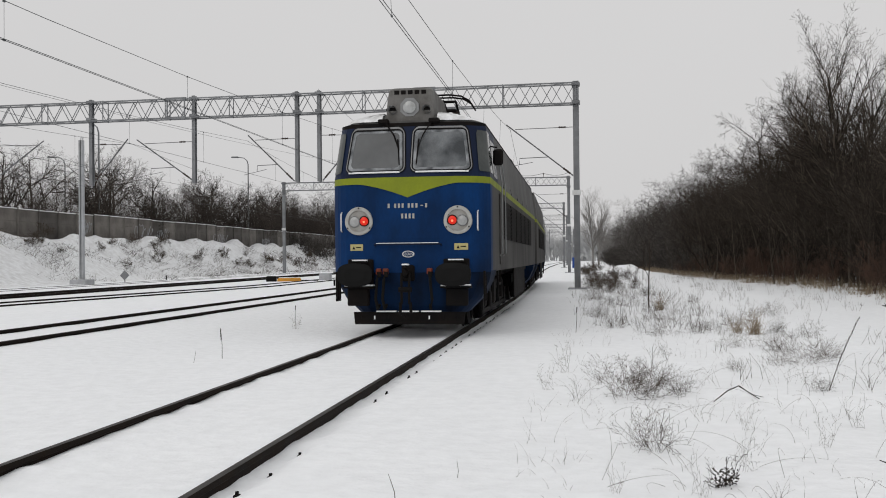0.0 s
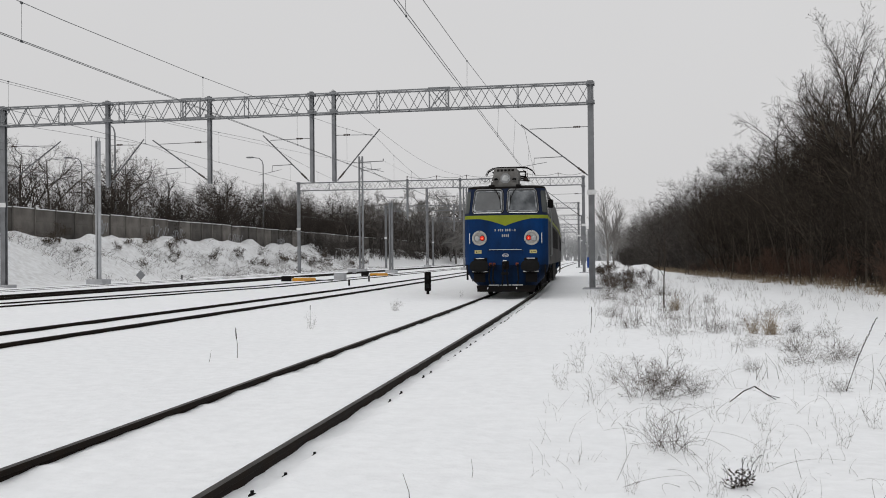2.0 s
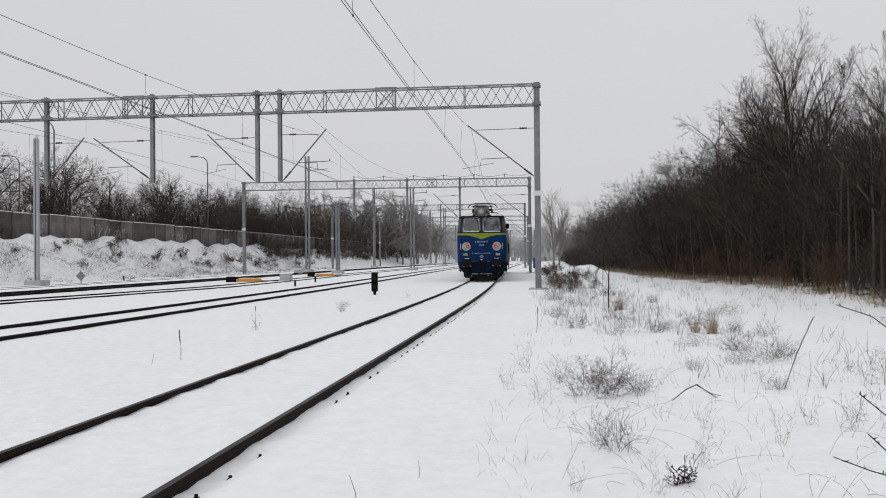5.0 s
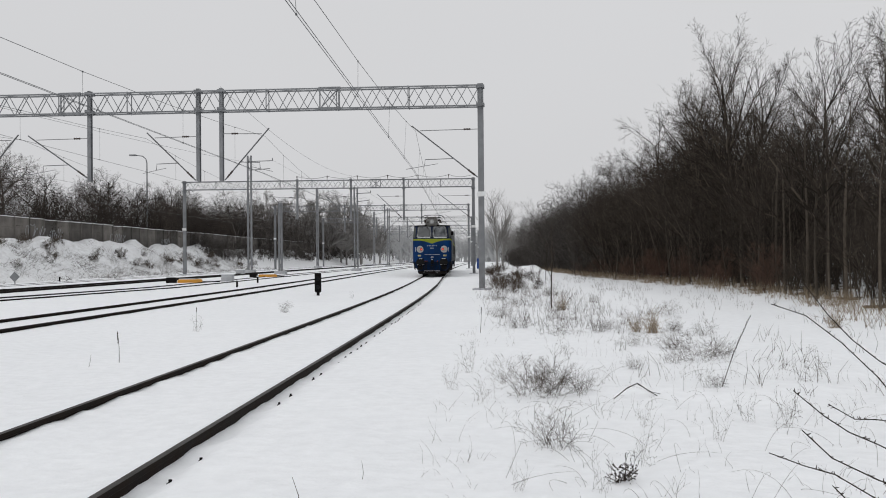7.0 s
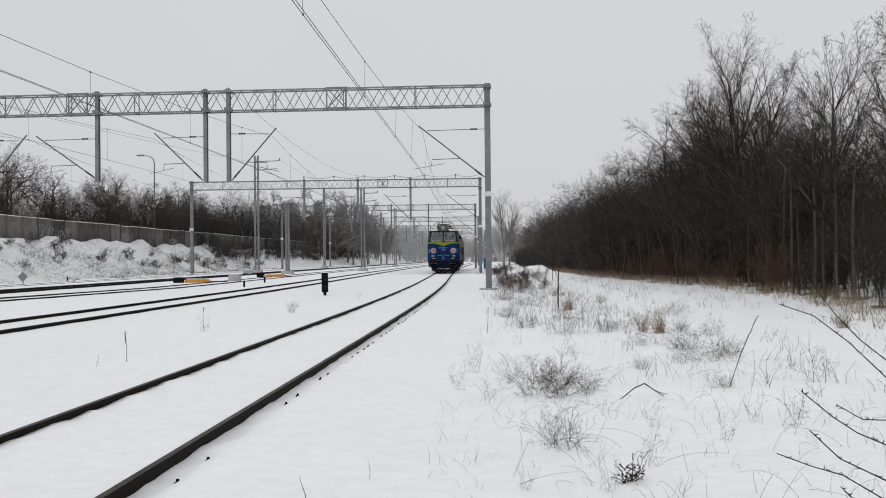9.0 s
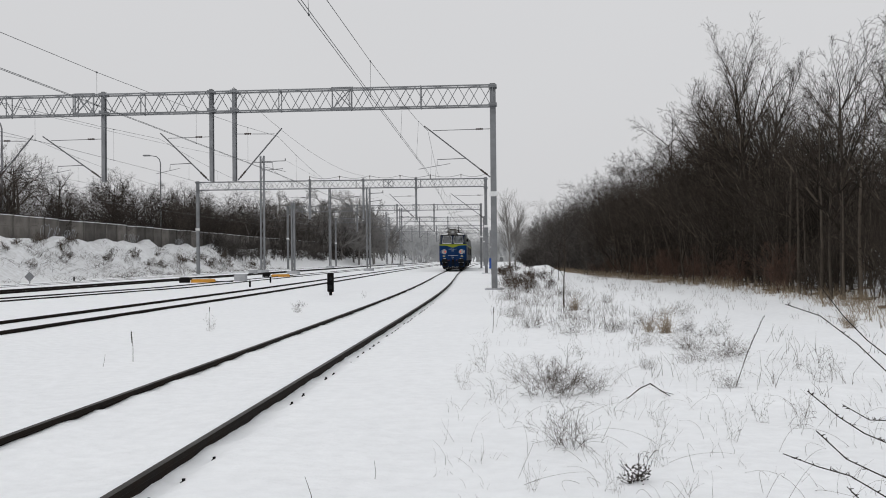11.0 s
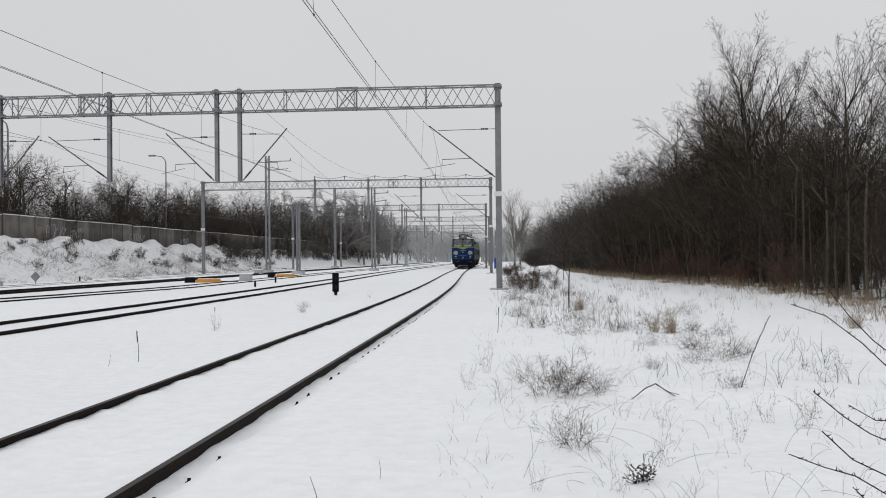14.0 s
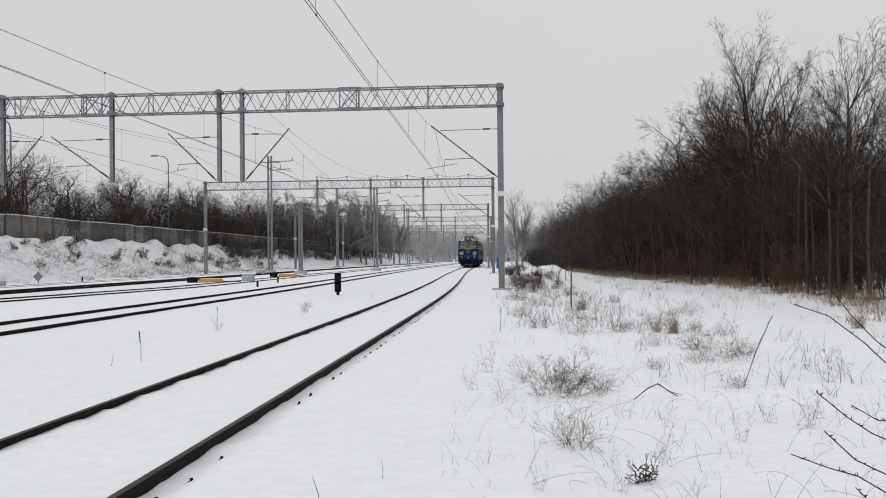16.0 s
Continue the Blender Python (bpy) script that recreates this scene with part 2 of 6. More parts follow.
# ---- mesh helpers ----
class Shape:
    """A growing mesh: corners, faces and the material slot of each face."""

    def __init__(self):
        self.v, self.f, self.s = [], [], []

    def add(self, verts, faces, slot=0):
        k = len(self.v)
        self.v += [tuple(p) for p in verts]
        self.f += [tuple(i + k for i in f) for f in faces]
        self.s += [slot] * len(faces)
        return self

    def box(self, x0, x1, y0, y1, z0, z1, bevel=0.0, slot=0, m=None):
        """A box, with chamfered edges where bevel is given."""
        c, h = Vector(((x0 + x1) / 2, (y0 + y1) / 2, (z0 + z1) / 2)), Vector(((x1 - x0) / 2, (y1 - y0) / 2, (z1 - z0) / 2))
        bm = bmesh.new()
        bmesh.ops.create_cube(bm, size=2, matrix=Matrix.Translation(c) @ Matrix.Diagonal((*h, 1)))
        if bevel:
            bmesh.ops.bevel(bm, geom=list(bm.edges), offset=bevel, segments=1, affect="EDGES")
        bm.verts.index_update()
        pts = [m @ v.co if m else v.co for v in bm.verts]
        self.add(pts, [[v.index for v in f.verts] for f in bm.faces], slot)
        bm.free()
        return self

    def tube(self, pts, r, n=8, caps=True, slot=0):
        """A round bar along a path; r may be one radius or one for each point."""
        pts = [Vector(p) for p in pts]
        rs = r if isinstance(r, (list, tuple)) else [r] * len(pts)
        verts, faces = [], []
        for i, p in enumerate(pts):
            d = (pts[min(i + 1, len(pts) - 1)] - pts[max(i - 1, 0)]).normalized()
            u = d.cross(Vector((0, 0, 1)) if abs(d.z) < 0.9 else Vector((1, 0, 0))).normalized()
            w = d.cross(u)
            verts += [p + rs[i] * (math.cos(a) * u + math.sin(a) * w) for a in (2 * math.pi * j / n for j in range(n))]
        for i in range(len(pts) - 1):
            faces += [(i * n + j, i * n + (j + 1) % n, (i + 1) * n + (j + 1) % n, (i + 1) * n + j) for j in range(n)]
        if caps:
            faces += [tuple(range(n))[::-1], tuple((len(pts) - 1) * n + j for j in range(n))]
        return self.add(verts, faces, slot)

    def bar(self, a, b, w, h=None, slot=0):
        """A square bar from a to b, w wide and h high."""
        a, b, h = Vector(a), Vector(b), h or w
        d = (b - a).normalized()
        u = d.cross(Vector((0, 0, 1)) if abs(d.z) < 0.95 else Vector((0, 1, 0))).normalized()
        q = u.cross(d)
        o = [u * w / 2 * i + q * h / 2 * j for i, j in ((-1, -1), (1, -1), (1, 1), (-1, 1))]
        self.add([a + k for k in o] + [b + k for k in o],
                 [(3, 2, 1, 0), (4, 5, 6, 7), (0, 1, 5, 4), (1, 2, 6, 5), (2, 3, 7, 6), (3, 0, 4, 7)], slot)
        return self

    def loft(self, rings, close=True, slot=0, caps=False):
        n, verts, faces = len(rings[0]), [], []
        for ring in rings:
            verts += ring
        for i in range(len(rings) - 1):
            for j in range(n if close else n - 1):
                k = (j + 1) % n
                faces.append((i * n + j, i * n + k, (i + 1) * n + k, (i + 1) * n + j))
        if caps:
            faces += [tuple(range(n))[::-1], tuple((len(rings) - 1) * n + j for j in range(n))]
        return self.add(verts, faces, slot)

    def mesh(self, name, *mats, smooth=False):
        me = bpy.data.meshes.new(name)
        me.from_pydata(self.v, [], self.f)
        for m in mats:
            me.materials.append(m)
        if len(mats) > 1:
            me.polygons.foreach_set("material_index", self.s)
        if smooth:
            me.polygons.foreach_set("use_smooth", [True] * len(me.polygons))
        me.update()
        return me


def part(name, shape, mats, parent, label="", smooth=False, at=None):
    """ONE mesh object under a thing or a part."""
    mats = mats if isinstance(mats, (list, tuple)) else [mats]
    ob = new(name, shape.mesh(name, *mats, smooth=smooth) if isinstance(shape, Shape) else shape)
    ob.parent = parent
    if at:
        ob.matrix_basis = at
    if label:
        tagged(ob, label)
    return ob


def thing(name, label, category, at=None, group="", kind=""):
    ob = new(name)
    ob.empty_display_size = 0.2
    if at:
        ob.matrix_basis = at
    return tagged(ob, label, category, group, kind)


def smooth_step(a, b, x):
    t = np.clip((x - a) / (b - a), 0, 1)
    return t * t * (3 - 2 * t)


# ---- the lie of the land ----
BEND_Y = np.array([-400, 22, 30, 36, 44, 52, 66, 82, 104, 132, 180, 260, 400, 3000.0])
BEND_X = np.array([0, 0, -0.03, -0.10, -0.25, -0.46, -0.92, -1.45, -2.0, -2.45, -2.7, -2.2, 0, 0.0])


def bend(y):
    """Sideways shift of the line as it curves away."""
    y = np.asarray(y, float)
    return (np.interp(y - 5, BEND_Y, BEND_X) + np.interp(y, BEND_Y, BEND_X) + np.interp(y + 5, BEND_Y, BEND_X)) / 3


def lumps(x, y, s, seed=0.0):
    """Smooth natural unevenness, about -1 to 1."""
    x, y = np.broadcast_arrays(np.asarray(x, float) / s, np.asarray(y, float) / s)
    flat = [noise.noise((a, b, seed * 3.7)) + 0.4 * noise.noise((a * 2.1, b * 2.1, seed * 3.7 + 9)) for a, b in zip(x.ravel(), y.ravel())]
    return np.array(flat).reshape(x.shape) * 1.1


def ground_z(x, y):
    x, y = np.asarray(x, float), np.asarray(y, float)
    u = x - bend(y)
    z = -0.066 + 0.010 * lumps(x, y, 1.1)
    for rail in (-3.85, -2.27):
        z = z + 0.034 * np.exp(-((u - rail - 0.10) / 0.12) ** 2) * lumps(x, y, 0.30, rail)
    z = z - 0.02 * np.exp(-((u + 3.1) / 0.45) ** 2) - 0.055 * np.exp(-((u + 2.17) / 0.10) ** 2)
    z = z + 0.115 * smooth_step(-6.2, -8.2, u)
    # rough verge
    verge = smooth_step(-0.6, 2.2, u)
    z = z + verge * (0.05 + 0.045 * lumps(x, y, 0.9, 2.0) + 0.05 * lumps(x, y, 2.7, 5.0))
    z = z + 0.35 * smooth_step(7, 16, u) + 1.5 * smooth_step(14, 42, u)
    z = z + 0.45 * np.exp(-((x - 3.6) / 1.6) ** 2 - ((y - 86) / 6) ** 2) + (0.55 + 0.3 * lumps(x, y, 1.1, 8.0)) * np.exp(-((x - 3.5) / 1.6) ** 2 - ((y - 71) / 4.0) ** 2) + 0.25 * np.exp(-((x - 1.2) / 1.5) ** 2 - ((y - 70) / 6) ** 2)
    # the bank below the fence
    bank = smooth_step(-28.2, -34.6, u)
    z = z + bank * (2.75 + 0.40 * lumps(x, y, 2.6, 1.0) + 0.30 * lumps(x, y, 5.5, 3.0) + 0.18 * lumps(x, y, 1.1, 4.0) + 0.12 * lumps(x, y, 0.6, 6.0))
    z = z + 0.50 * np.exp(-((u + 34.2) / 1.2) ** 2) * (0.55 + 0.3 * lumps(x, y, 4.2, 7.0) + 0.35 * lumps(x, y, 1.3, 9.0)) * smooth_step(40, 60, y)
    return z


def at_ground(x, y, dz=0.0):
    return (x, y, float(ground_z(x, y)) + dz)


def make_ground():
    xs = np.concatenate([[-2500, -1200, -600, -300, -160, -100, -70, -55, -46], np.arange(-41, -35, 0.6), np.arange(-35, -27, 0.3), np.arange(-27, -7, 1.0),
                         np.arange(-7, -5, 0.4), np.arange(-5, -4.1, 0.16), np.arange(-4.1, -1.9, 0.07), np.arange(-1.9, -1, 0.16), np.arange(-1, 9, 0.2), np.arange(9, 20, 0.8), [22, 26, 32, 40, 55, 80, 130, 250, 600, 1200, 2500]])
    ys = np.concatenate([[-800, -300, -120, -60, -30, -15, -8, -4, 0, 2], np.arange(3, 16, 0.18), np.arange(16, 34, 0.4), np.arange(34, 100, 0.5), np.arange(100, 120, 1.0), np.arange(120, 200, 4),
                         [205, 215, 230, 250, 280, 330, 400, 520, 700, 1000, 1600, 3000]])
    gx, gy = np.meshgrid(xs, ys)
    gz = ground_z(gx, gy)
    nx, ny = len(xs), len(ys)
    me = bpy.data.meshes.new("ground")
    idx = np.arange(nx * ny).reshape(ny, nx)
    faces = np.stack([idx[:-1, :-1], idx[:-1, 1:], idx[1:, 1:], idx[1:, :-1]], -1).reshape(-1, 4)
    me.from_pydata(np.stack([gx, gy, gz], -1).reshape(-1, 3).tolist(), [], faces.tolist())
    me.materials.append(SNOW)
    me.materials.append(ROUGH_SNOW)
    me.materials.append(LITTER)
    c = faces[:, 0]
    fx, fy = gx.reshape(-1)[c], gy.reshape(-1)[c]
    u = fx - bend(fy)
    slot = np.where(u < -28.6, 1, 0)
    me.polygons.foreach_set("material_index", slot)
    me.polygons.foreach_set("use_smooth", [True] * len(faces))
    ob = new("ground", me)
    return tagged(ob, "snow-covered ground with a rough bank beside the tracks", "ground", kind="structure")


ground = make_ground()


# ---- tracks ----
RAIL_PROFILE = [(-0.026, 0.0), (0.026, 0.0), (0.034, -0.010), (0.034, -0.035), (0.012, -0.05), (0.010, -0.13), (0.07, -0.16), (0.07, -0.175), (-0.07, -0.175), (-0.07, -0.16), (-0.010, -0.13), (-0.012, -0.05), (-0.034, -0.035), (-0.034, -0.010)]


def track(name, label, line, top, y0, y1, sides=(-0.75, 0.75)):
    """Two rails along x = line(y), their heads at the height top, half sunk in snow."""
    ob = thing(name, label, "railway track", kind="structure")
    ys = np.concatenate([np.arange(y0, min(70, y1), 1.5), np.arange(max(70, y0), y1, 5)])
    for side in sides:
        s = Shape()
        rings = []
        for y in ys:
            x = float(line(y)) + side
            rings.append([(x + px, y, top + pz) for px, pz in RAIL_PROFILE])
        s.loft(rings, True, 0, True)
        n = len(RAIL_PROFILE)
        for k in range(len(ys) - 1):
            s.s[k * n] = 1
        part("rail", s, [RAIL, RAIL_TOP], ob)
    return ob


def line_1(y):
    return -3.1 + bend(y)


track("track_1", "siding rails with dark sides sunk in snow", line_1, 0.0, -12, 300, (-0.75, 0.83))
track("track_2", "dark rails standing clear of the snow", lambda y: -9.68 + bend(y) * 0.8, 0.12, -12, 300)
track("track_3", "diverging rails half covered by snow", lambda y: -15.4 + bend(y) * 0.6 - 0.12 * np.maximum(0, 43 - y), 0.10, 8, 230)
track("track_4", "dark rails in the snow", lambda y: -20.9 + bend(y) * 0.6, 0.14, 5, 300)
track("track_5", "dark rails below the snowy bank", lambda y: -26.2 + bend(y) * 0.6, 0.07, 10, 300)


# ---- overhead line gantries ----
def lattice(s, x0, x1, y, z0, z1, step, w, turn=1):
    """Zigzag bracing in one plane."""
    n = max(1, round((x1 - x0) / step))
    for i in range(n):
        a, b = x0 + (x1 - x0) * i / n, x0 + (x1 - x0) * (i + 1) / n
        m = (a + b) / 2
        lo, hi = (z0, z1) if turn > 0 else (z1, z0)
        s.bar((a, y, lo), (m, y, hi), w)
        s.bar((m, y, hi), (b, y, lo), w)


def lattice_post(ob, x, z0, z1, wide=0.26, name="post", y=0.0, label=""):
    """A wide-flanged steel section with gusset plates."""
    w, t = wide / 2, 0.012
    section = [(-w, -0.112), (w, -0.112), (w, -0.088), (t, -0.088), (t, 0.088), (w, 0.088), (w, 0.112), (-w, 0.112), (-w, 0.088), (-t, 0.088), (-t, -0.088), (-w, -0.088)]
    s = Shape().loft([[(x + px, y + py, z) for px, py in section] for z in (z0, z1)], True, 0, True)
    p = part(name, s, GALV, ob, label)
    for z in (z1 - 0.14, z1 - 0.95):
        part("gusset", Shape().box(x - w - 0.05, x + w + 0.05, y - 0.27, y + 0.27, z - 0.06, z + 0.06), GALV, p)
    return p


def cantilever(ob, x, z_low, side, reach, z_wire, y=0.0, z_tip=None, steady=True):
    """A slanting tube, a tie rod with its insulator and a steady arm for the contact wire."""
    z_tip = z_tip or z_low + 2.2
    s = Shape()
    tip = (x + side * reach, y, z_tip)
    foot = (x + side * 0.15, y, z_low)
    s.tube([foot, tip], 0.032, 6)
    over = Vector(tip) + (Vector(tip) - Vector(foot)).normalized() * 0.3
    s.tube([tip, over], 0.03, 6)
    s.tube([(x + side * 0.1, y, z_tip), (x + side * (reach - 0.15), y, z_tip - 0.03)], 0.016, 5)
    c = part("cantilever", s, GALV_DARK, ob)
    q = Shape()
    q.tube([(x + side * (0.45 + 0.04 * i), y, z_tip) for i in range(9)], [0.05 if i % 2 else 0.025 for i in range(9)], 8)
    part("tie_insulator", q, CERAMIC, c, "brown ribbed insulator")
    d = (Vector(tip) - Vector(foot)).normalized()
    q = Shape()
    q.tube([Vector(foot) + d * (0.15 + 0.05 * i) for i in range(9)], [0.055 if i % 2 else 0.03 for i in range(9)], 8)
    part("strut_insulator", q, CERAMIC, c, "brown ribbed insulator")
    if steady:
        q = Shape()
        on = Vector(foot) + d * ((z_wire + 0.45 - z_low) / d.z)
        q.tube([on, (on.x + side * (reach * 0.45), y, on.z - 0.03), (on.x + side * (reach * 0.45 + 0.02), y, on.z - 0.3)], 0.018, 5)
        q.tube([(on.x + side * reach * 0.25, y, on.z - 0.22), (on.x + side * (reach * 0.75), y, z_wire)], 0.012, 5)
        part("steady_arm", q, GALV_DARK, c)
    return c


def gantry(x0, x1, y, top, deep, posts, droppers, arms, label, joints=(), turn=0.0, top_wire=False):
    """Lattice beam across the tracks on posts, with hanging posts and cantilevers."""
    base = min(float(ground_z(x0, y)), float(ground_z(x1, y)))
    ob = thing("overhead_line_gantry", label, "gantry", pose(0, y, 0, 0, 0, turn), "gantries over the tracks")
    for z in (top - 0.05, top - deep + 0.05):
        for k in (-0.25, 0.25):
            s = Shape().box(x0 - 0.1, x1 + 0.1, k - 0.03, k + 0.03, z - 0.03, z + 0.03)
            part("chord", s, GALV, ob)
    s = Shape()
    for k, turn in ((-0.25, 1), (0.25, -1)):
        lattice(s, x0 + 0.1, x1 - 0.1, k, top - deep + 0.08, top - 0.08, 0.95, 0.028, turn)
    n = int((x1 - x0) / 2.9)
    for i in range(n + 1):
        x = x0 + (x1 - x0) * i / n
        for z in (top - 0.05, top - deep + 0.05):
            s.bar((x, -0.25, z), (x, 0.25, z), 0.05)
        for k in (-0.25, 0.25):
            s.bar((x, k, top - deep), (x, k, top), 0.036)
    for z in (top - 0.05, top - deep + 0.05):
        lattice_flat = [(x0 + (x1 - x0) * i / (n * 2), 0.25 if i % 2 else -0.25, z) for i in range(n * 2 + 1)]
        for a, b in zip(lattice_flat, lattice_flat[1:]):
            s.bar(a, b, 0.02)
    part("lattice", s, GALV, ob)
    if top_wire:
        q, stops = Shape(), [x1 - 2.2 - 2.75 * i for i in range(6)]
        for x in stops:
            part("wire_peg", Shape().tube([(x, -0.25, top - 0.05), (x, -0.25, top + 0.18), (x, -0.25, top + 0.2), (x, -0.25, top + 0.34)], [0.025, 0.025, 0.05, 0.05], 6), CERAMIC, ob, "small dark insulator")
        for a, b in zip([x1] + stops, stops):
            q.tube([(a + (b - a) * t, -0.25, top + 0.32 - 0.22 * 4 * t * (1 - t)) for t in (0, 0.15, 0.35, 0.5, 0.65, 0.85, 1)], 0.016, 5)
        part("looped_wire", q, WIRE, ob, "thin wire sagging between small insulators")
    for x in joints:
        q = Shape()
        k = -0.28
        q.bar((x - 0.42, k, top - 0.05), (x + 0.42, k, top - deep + 0.05), 0.045)
        q.bar((x - 0.42, k, top - deep + 0.05), (x + 0.42, k, top - 0.05), 0.045)
        for e in (-0.44, 0.44):
            q.bar((x + e, k, top), (x + e, k, top - deep), 0.055)
        q.box(x - 0.5, x + 0.5, k - 0.02, k + 0.02, top - 0.10, top + 0.01)
        q.box(x - 0.5, x + 0.5, k - 0.02, k + 0.02, top - deep - 0.01, top - deep + 0.10)
        part("beam_joint", q, GALV, ob)
    for x in posts:
        z0 = float(ground_z(x, y)) - 0.3
        p = lattice_post(ob, x, z0, top + 0.05)
        part("footing", Shape().box(x - 0.42, x + 0.42, -0.42, 0.42, z0, z0 + 0.36, 0.03), POST_CONCRETE, p, "snow-topped concrete footing")
        part("blank_plate", Shape().box(x - 0.19, x + 0.19, -0.135, -0.12, 4.08, 4.30), WHITE, p, "plain white plate")
    for x, z in droppers:
        lattice_post(ob, x, z, top + 0.1, 0.16, "hanging_post")
    for x, z, side, reach, zt in arms:
        cantilever(ob, x, z, side, reach, 5.35, 0.0, zt)
    return ob


gantry(-29.2, -0.25, 41.4, 9.07, 1.0, [-29.2, -0.25], [(-23.5, 5.0), (-18.2, 5.0), (-13.1, 4.95), (-12.03, 4.95)],
       [(-0.25, 4.95, -1, 2.85, 7.1), (-12.03, 5.0, 1, 2.0, 7.1), (-13.1, 5.0, -1, 2.2, 7.0), (-18.2, 5.2, -1, 2.7, 7.0), (-23.5, 5.2, 1, 1.7, 7.0), (-29.2, 5.2, 1, 2.9, 7.1)],
       "galvanised lattice gantry spanning the tracks", (-7.0, -19.0), -1.3)
gantry(-27.6, -1.22, 83.6, 8.55, 0.82, [-27.6, -1.22], [(-17.2, 5.0), (-12.3, 5.0), (-7.5, 4.85)],
       [(-1.22, 4.9, -1, 2.9, 7.0), (-7.5, 5.0, -1, 2.2, 7.0), (-12.3, 5.0, -1, 2.2, 7.0), (-17.2, 5.0, -1, 2.2, 7.0)], "galvanised lattice gantry over the snowy tracks", (-10.0,), top_wire=True)
for gy_, gt in ((124.5, 8.6), (163.0, 8.6), (205.0, 8.6), (247.0, 8.6)):
    gb = float(bend(gy_)) + 0.15
    gantry(-26.5 + gb, -0.3 + gb, gy_, gt, 0.82, [-26.5 + gb, -0.3 + gb], [(-17.0 + gb, 5.0), (-11.6 + gb, 5.0), (-6.6 + gb, 4.85)],
           [(-0.3 + gb, 4.9, -1, 2.9, 7.0), (-6.6 + gb, 5.0, -1, 2.2, 7.0), (-11.6 + gb, 5.0, 1, 2.2, 7.0), (-17.0 + gb, 5.0, -1, 2.2, 7.0)], "distant galvanised lattice gantry over the tracks", (-9.0 + gb,))


# ---- masts ----
def mast(x, y, h, arm, label, wide=0.34, mat_=None):
    ob = thing("catenary_mast", label, "mast", pose(*at_ground(x, y)), "free-standing masts")
    s = Shape()
    for k in (-1, 1):
        s.box(k * wide / 2 - 0.07, k * wide / 2 + 0.07, -0.12, 0.12, -0.4, h)
    for i in range(int(h / 0.9)):
        a, b = 0.3 + i * 0.9, 1.2 + i * 0.9
        k = 1 if i % 2 else -1
        for q in (-0.1, 0.1):
            s.bar((k * wide / 2, q, a), (-k * wide / 2, q, b), 0.05, 0.02)
    part("pole", s, mat_ or GALV, ob)
    part("footing", Shape().box(-0.5, 0.5, -0.5, 0.5, -0.4, 0.28, 0.04), POST_CONCRETE, ob, "pale concrete footing")
    if arm:
        q = Shape()
        q.bar((0, 0, h - 0.6), (arm, 0, h - 0.55), 0.07)
        q.bar((0, 0, h - 1.5), (arm * 0.9, 0, h - 1.35), 0.06)
        q.tube([(arm, 0, h - 0.55), (arm, 0, h - 0.3)], 0.05, 6)
        part("crossarm", q, GALV_DARK, ob)
    return ob


mast(-24.3, 94.1, 12.0, 2.4, "tall twin-channel steel mast with a crossarm")
mast(-25.4, 138.0, 11.9, 0, "slender grey steel mast beside the tracks", 0.22)
mast(-18.6, 82.8, 6.4, 0, "short steel post beside the points", 0.22)
mast(-14.2, 100.1, 9.0, 1.6, "steel mast with a crossarm")
mast(-28.2, 49.2, 8.2, 0, "pale concrete pole below the bank", 0.09, POST_CONCRETE)
mast(-22.0, 180.0, 10.5, 0, "slender distant steel mast", 0.22)
mast(-16.0, 150.0, 9.5, 1.5, "distant steel mast with a crossarm", 0.3)


# ---- wires ----
def wire(name, label, pts, r=0.0065, sag=0.0, drops=None):
    """A wire from support to support, hanging a little between them."""
    s = Shape()
    path = []
    for a, b in zip(pts, pts[1:]):
        for i in range(12):
            t = i / 12
            p = Vector(a).lerp(Vector(b), t)
            p.z -= sag * 4 * t * (1 - t)
            path.append(p)
    path.append(Vector(pts[-1]))
    s.tube(path, r, 5)
    return tagged(new(name, s.mesh(name, WIRE)), label, "wire", "overhead wires")


